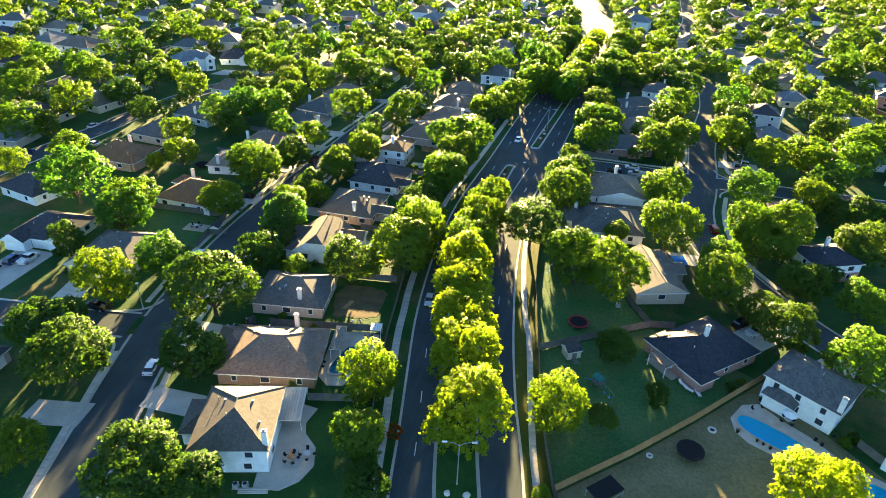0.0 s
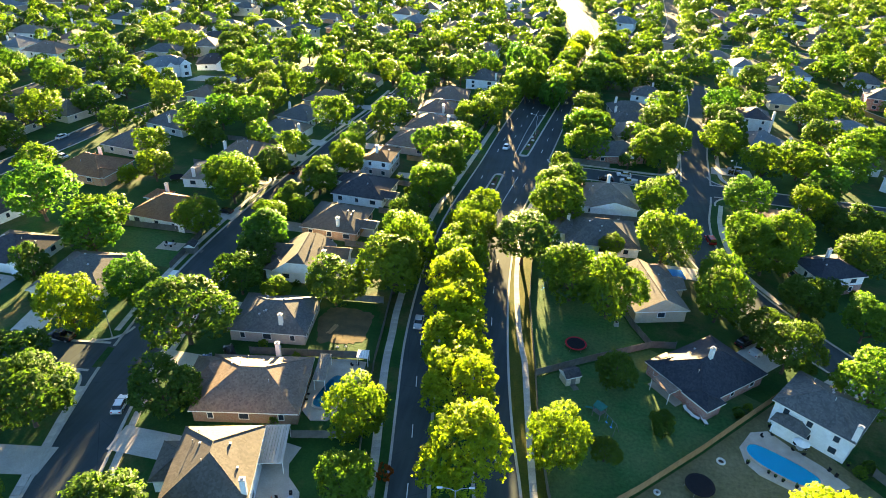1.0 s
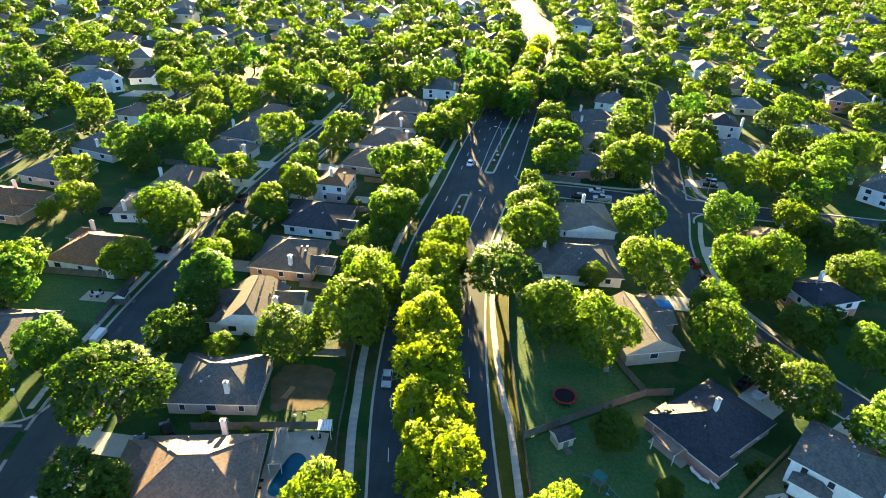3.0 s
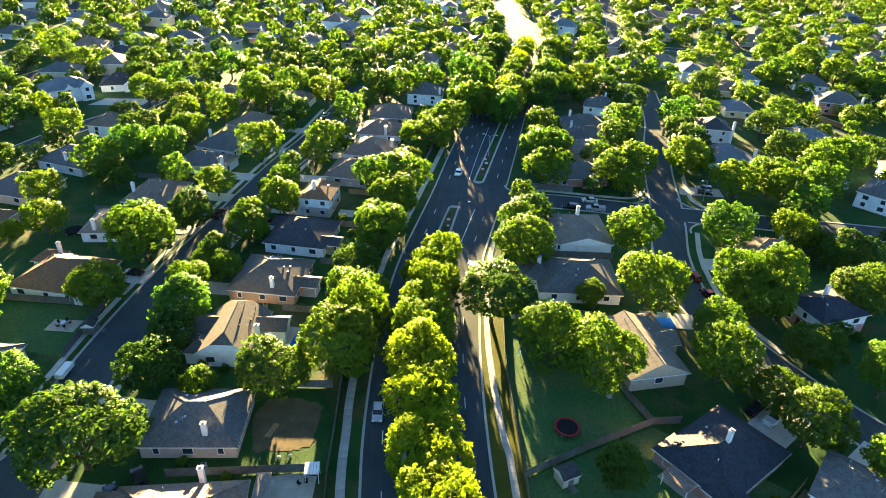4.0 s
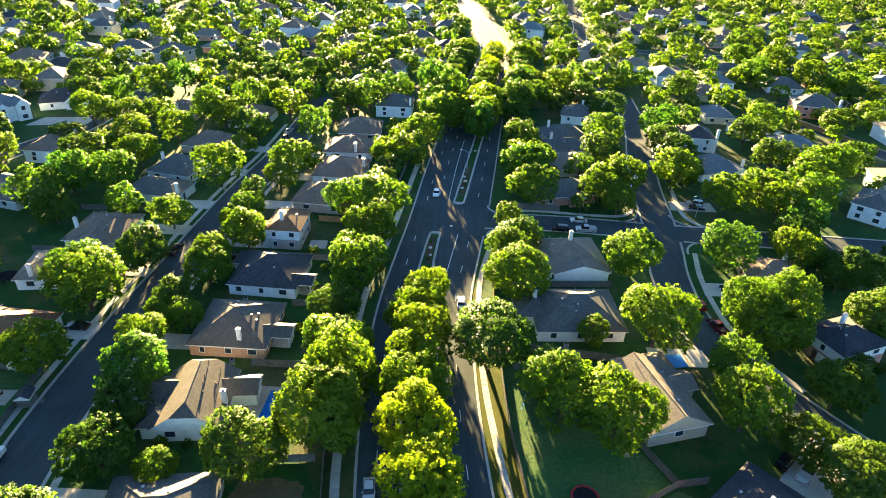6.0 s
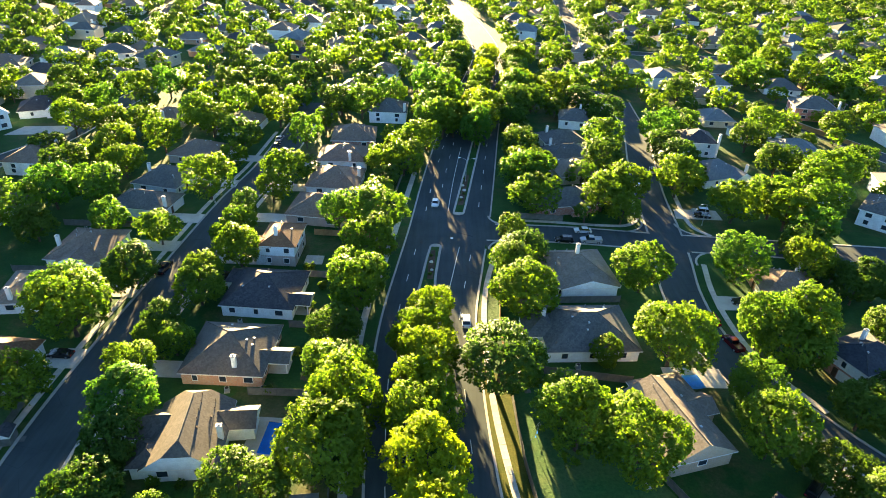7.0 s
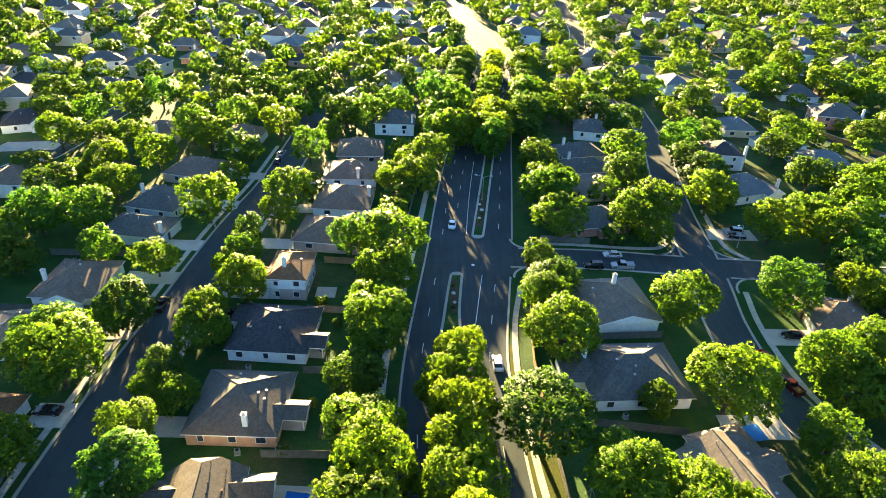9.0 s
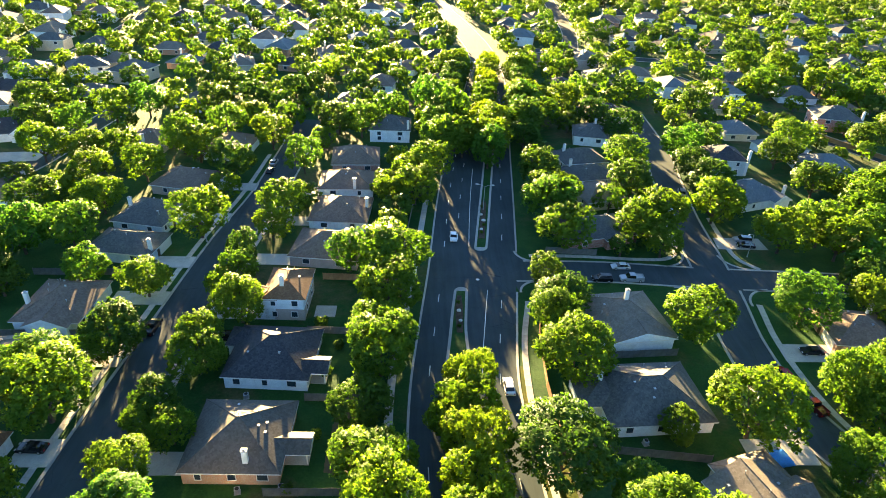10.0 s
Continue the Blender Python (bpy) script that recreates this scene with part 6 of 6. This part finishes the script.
part("jockey_wheel", tube(bmesh.new(), [(0, 3.1, .5), (0, 3.1, .0)], [.04, .05], 6), METAL, trailer)
for sx in (-1, 1):
    part("wheel", tube(bmesh.new(), [(sx * .66, -.2, .33), (sx * .86, -.2, .33)], [.33, .33], 14), BLACK, trailer)
paved("pale concrete deck round a small pool", kidney(56.4, 80.4, 12, 7.5, -36, 0), z=.11)
pool("small blue kidney-shaped swimming pool", kidney(56.4, 80.6, 7.6, 3.8, -36, .1), POOL_BLUE)

def bush_of(r):
    """A handful of leaves over a pot's rim."""
    rng = random.Random(int(r * 1000))
    bm = bmesh.new()
    for k in range(26):
        a, up, q = rng.uniform(0, math.tau), rng.uniform(.1, 1), r * rng.uniform(.5, 1.1)
        c = Vector((q * math.cos(a), q * math.sin(a), r * 1.6 + r * up))
        u, v = Vector((rng.uniform(-1, 1), rng.uniform(-1, 1), rng.uniform(-.4, 1))) * r * .5, Vector((rng.uniform(-1, 1), rng.uniform(-1, 1), rng.uniform(-.4, 1))) * r * .3
        bm.faces.new([bm.verts.new(p) for p in (c - u, c + v, c + u, c - v)])
    return bm


# pots along the pool's edge
for px, py, pr in ((35.0, 89.9, .32), (38.0, 88.6, .26), (38.9, 88.0, .26), (39.9, 87.3, .28), (41.8, 86.5, .3), (46.0, 86.9, .34), (40.6, 99.6, .3), (51.6, 93.4, .32)):
    pot = root("plant_pot", pose(px, py, .12), "dark glazed pot with a small bushy plant on a patio", "plant pot", "poolside pots")
    part("pot", tube(bmesh.new(), [(0, 0, 0), (0, 0, pr * 1.6)], [pr * .7, pr], 10), CLOTH["black"], pot)
    part("plant", bush_of(pr), LEAVES["oak"], pot)

# ---------------------------------------------------------------- cars
for row in ((-72.3, 77.4, 16, "white", "sedan", "parked"), (-95.3, 91.4, 84, "black", "pickup", "parked"), (-123.4, 103.6, 4, "white", "pickup", "drive"), (-126.6, 102.2, 2, "blue", "suv", "drive"), (-127.6, 97, 10, "maroon", "sedan", "drive"),
            (13.6, 201.9, 88, "black", "suv", "parked"), (19.6, 207.6, 92, "white", "sedan", "parked"), (20.8, 202.2, 88, "silver", "pickup", "parked"), (40.8, 168.4, 8, "red", "suv", "parked"), (42.2, 160.2, 14, "maroon", "pickup", "parked"),
            (50.4, 175.8, 88, "black", "sedan", "drive"), (56.8, 222.2, 80, "silver", "suv", "drive"), (56.4, 219.4, 80, "black", "sedan", "drive"), (43.6, 121.4, -46, "white", "pickup", "drive"), (41.0, 123.6, -46, "black", "suv", "drive"),
            (42.4, 238, -12, "white", "suv", "parked"), (-83.6, 181, -3, "black", "pickup", "parked"), (-91.0, 149.6, 88, "black", "sedan", "drive"), (-68.6, 178.2, 85, "black", "suv", "drive"), (-76.6, 268, -5, "silver", "sedan", "parked"), (-76.4, 261.2, -5, "black", "sedan", "parked"),
            (-171.4, 186, -6, "white", "sedan", "parked"), (-173.8, 157.4, -5, "blue", "pickup", "parked"), (-159.6, 171, 80, "white", "sedan", "drive"), (-63.4, 91.2, 30, "blue", "sedan", "drive"), (-60.6, 94.8, 40, "black", "suv", "drive"),
            (-13.2, 164.6, 2, "white", "sedan", "moving"), (-20.9, 221, 176, "white", "sedan", "moving"), (-27.0, 113.5, 186, "silver", "sedan", "moving"), (-66, 229.4, 90, "white", "suv", "drive"), (-64, 247.6, 90, "silver", "sedan", "drive"), (51, 252, -14, "silver", "suv", "parked"), (133.4, 300, 25, "white", "sedan", "parked")):
    car(*row)

# ---------------------------------------------------------------- shrubs
shrub(-25.4, 71.6, 1.1, "elm", h=1.3)
rust = new("shrub", leaf_mesh("rust_leaves", 77, 1.5, 2.6, 60, 30, .34, 6))
rust.data.materials.append(LEAVES["rust"])
rust.location = (-22.9, 73.2, 0)
tagged(rust, "small tree with rust-orange leaves beside the pavement", "shrub")
red = new("shrub", leaf_mesh("plum_leaves", 78, 1.6, 2.2, 60, 30, .34, 6))
red.data.materials.append(surface("leaves_plum", (0.09, 0.02, 0.025), (0.16, 0.04, 0.04), 3, 12, .6, 0))
red.location = (2.8, 67.3, 0)
tagged(red, "plum-red leaved shrub beside the pavement", "shrub")
for gx, gy, gr in ((21.6, 93.6, 1.9), (-55.4, 98.4, 1.0), (-47.6, 96.6, .9), (-61.8, 120.4, 1.1), (-57.6, 120.6, .9), (-50, 182.6, 1.5), (-43.6, 82, 1.2), (-44.6, 80.2, 1), (-49.6, 141.6, 1), (35.4, 101.2, 1.1), (37.6, 103, .9), (24.6, 221.6, .8), (28, 218.8, .7),
                   (54.6, 93, 1.2), (52.6, 91.4, 1.1), (-99.6, 101.4, 1.1), (-110, 101, 1), (-119, 107.4, 1.1), (63.6, 146.6, 1.2), (70.4, 148.4, 1.3), (0.6, 175, 1.2), (6, 174.6, 1), (-46.8, 152.6, 1), (-47, 168, 1.2), (-45.6, 176, 1.1), (57.4, 170.6, 1.2), (-13.4, 224, .45), (-12.4, 228.4, .5), (-12.0, 239.6, .5), (-21.3, 191.6, .5), (-21.4, 183, .5)):
    shrub(gx, gy, gr, "oak" if (gx * 7) % 3 < 2 else "elm", h=1.0, z=.05)

# ---------------------------------------------------------------- the suburb further off
ROAD_AT = np.array([(px, py, half) for line, half in BLOCKED for px, py in line])


def clear_of(x, y, margin, own=0):
    """Whether a place stands clear of every house plot and road."""
    plots = np.array(PLOTS)
    return bool((np.hypot(plots[:, 0] - x, plots[:, 1] - y) > plots[:, 2] + margin).all() and (np.hypot(ROAD_AT[:, 0] - x, ROAD_AT[:, 1] - y) > ROAD_AT[:, 2] + own).all())


rng = random.Random(21)
for gy in range(120, 560, 24):
    for gx in range(-440, 440, 27):
        x, y = gx + rng.uniform(-4, 4) + (12 if (gy // 24) % 2 else 0), gy + rng.uniform(-3, 3)
        if -165 < x < 95 and y < 340 or abs(x) > 90 + y * .75 or rng.random() < .16:
            continue
        if not clear_of(x, y, 10, 8):
            continue
        house(x, y, rng.uniform(13, 18), rng.uniform(11, 15), rng.choice((0, 90)) + rng.uniform(-18, 18), rng.choice(("grey", "grey", "dark", "brown", "brown", "blue", "tan")), rng.choice(("white", "white", "cream", "pink", "brick")),
              "hip", rng.choice((2.9, 2.9, 5.3)), .5, rng.choice((None, (3, 3), (-4, 2))), simple=True, windows=2 if y < 420 else 1, seed=int(x))

for ty in range(284, 400, 9):
    mid = (edge_x(MAIN_WEST, ty) + edge_x(MAIN_EAST, ty)) / 2
    tree(mid + rng.uniform(-.6, .6), ty, rng.uniform(4.8, 5.6), rng.choice(("elm", "lime")), "mid")
    for s in (-1, 1):
        tree(mid + s * rng.uniform(14, 16), ty + rng.uniform(-3, 3), rng.uniform(5.6, 7.2), rng.choice(("elm", "ash", "oak")), "mid")
spots = [(tx, ty, tr) for tx, ty, tr, _ in GROVE]
WOODS = {"elm": [], "oak": [], "ash": []}
for gy in range(96, 660, 10):
    for gx in range(-470, 470, 10):
        x, y = gx + rng.uniform(-4.5, 4.5), gy + rng.uniform(-4.5, 4.5)
        inner = -150 < x < 95 and y < 300
        if abs(x + 15) > 100 + y * .76 or inner and (y < 205 or rng.random() < .55) or rng.random() < .26:
            continue
        r = rng.uniform(3.4, 5.6) if y < 300 else rng.uniform(4.0, 6.6)
        if any(abs(x - a) < 12 and math.hypot(x - a, y - b) < .72 * (r + c) for a, b, c in spots[-220:] + spots[:190]) or not clear_of(x, y, 1.2, 1.0):
            continue
        spots.append((x, y, r))
        WOODS[rng.choice(("elm", "elm", "oak", "ash"))].append((x, y, r, rng.uniform(0, math.tau), rng.randint(0, 3)))

post = np.array([[(.3 * math.cos(k * math.tau / 4), .3 * math.sin(k * math.tau / 4), -.2), (.3 * math.cos((k + 1) * math.tau / 4), .3 * math.sin((k + 1) * math.tau / 4), -.2),
                  (.2 * math.cos((k + 1) * math.tau / 4), .2 * math.sin((k + 1) * math.tau / 4), 4), (.2 * math.cos(k * math.tau / 4), .2 * math.sin(k * math.tau / 4), 4)] for k in range(4)]).reshape(-1, 3)
for wi, (sp, stand) in enumerate(WOODS.items()):
    forms = [crown_leaves(900 + 10 * wi + v, 5.5, 8.0, 112, 5, 1.1, 9, .46, .2, .5, .84, .13, .14) for v in range(4)]
    leaves, stems, shades = [], [], []
    for x, y, r, a, v in stand:
        k = r / 5.5
        turn = np.array([[math.cos(a), -math.sin(a), 0], [math.sin(a), math.cos(a), 0], [0, 0, 1]])
        leaves.append(forms[v][0] @ turn.T * np.array([k, k, .9 * k]) + np.array([x, y, 1.1]))
        shades.append(forms[v][1] @ turn.T)
        stems.append(post + np.array([x, y, 0]))
    woods = new("woods", facet_mesh("woods", np.concatenate(leaves), 3, np.concatenate(shades)))
    woods.data.materials.append(LEAVES[sp])
    tagged(woods, "distant canopy of green suburban shade trees", "trees", kind="stuff")
    st = new("stems", facet_mesh("stems", np.concatenate(stems), 4))
    st.data.materials.append(BARK)
    st.parent = woods
    tagged(st, "trunks below the distant canopy", kind="stuff")
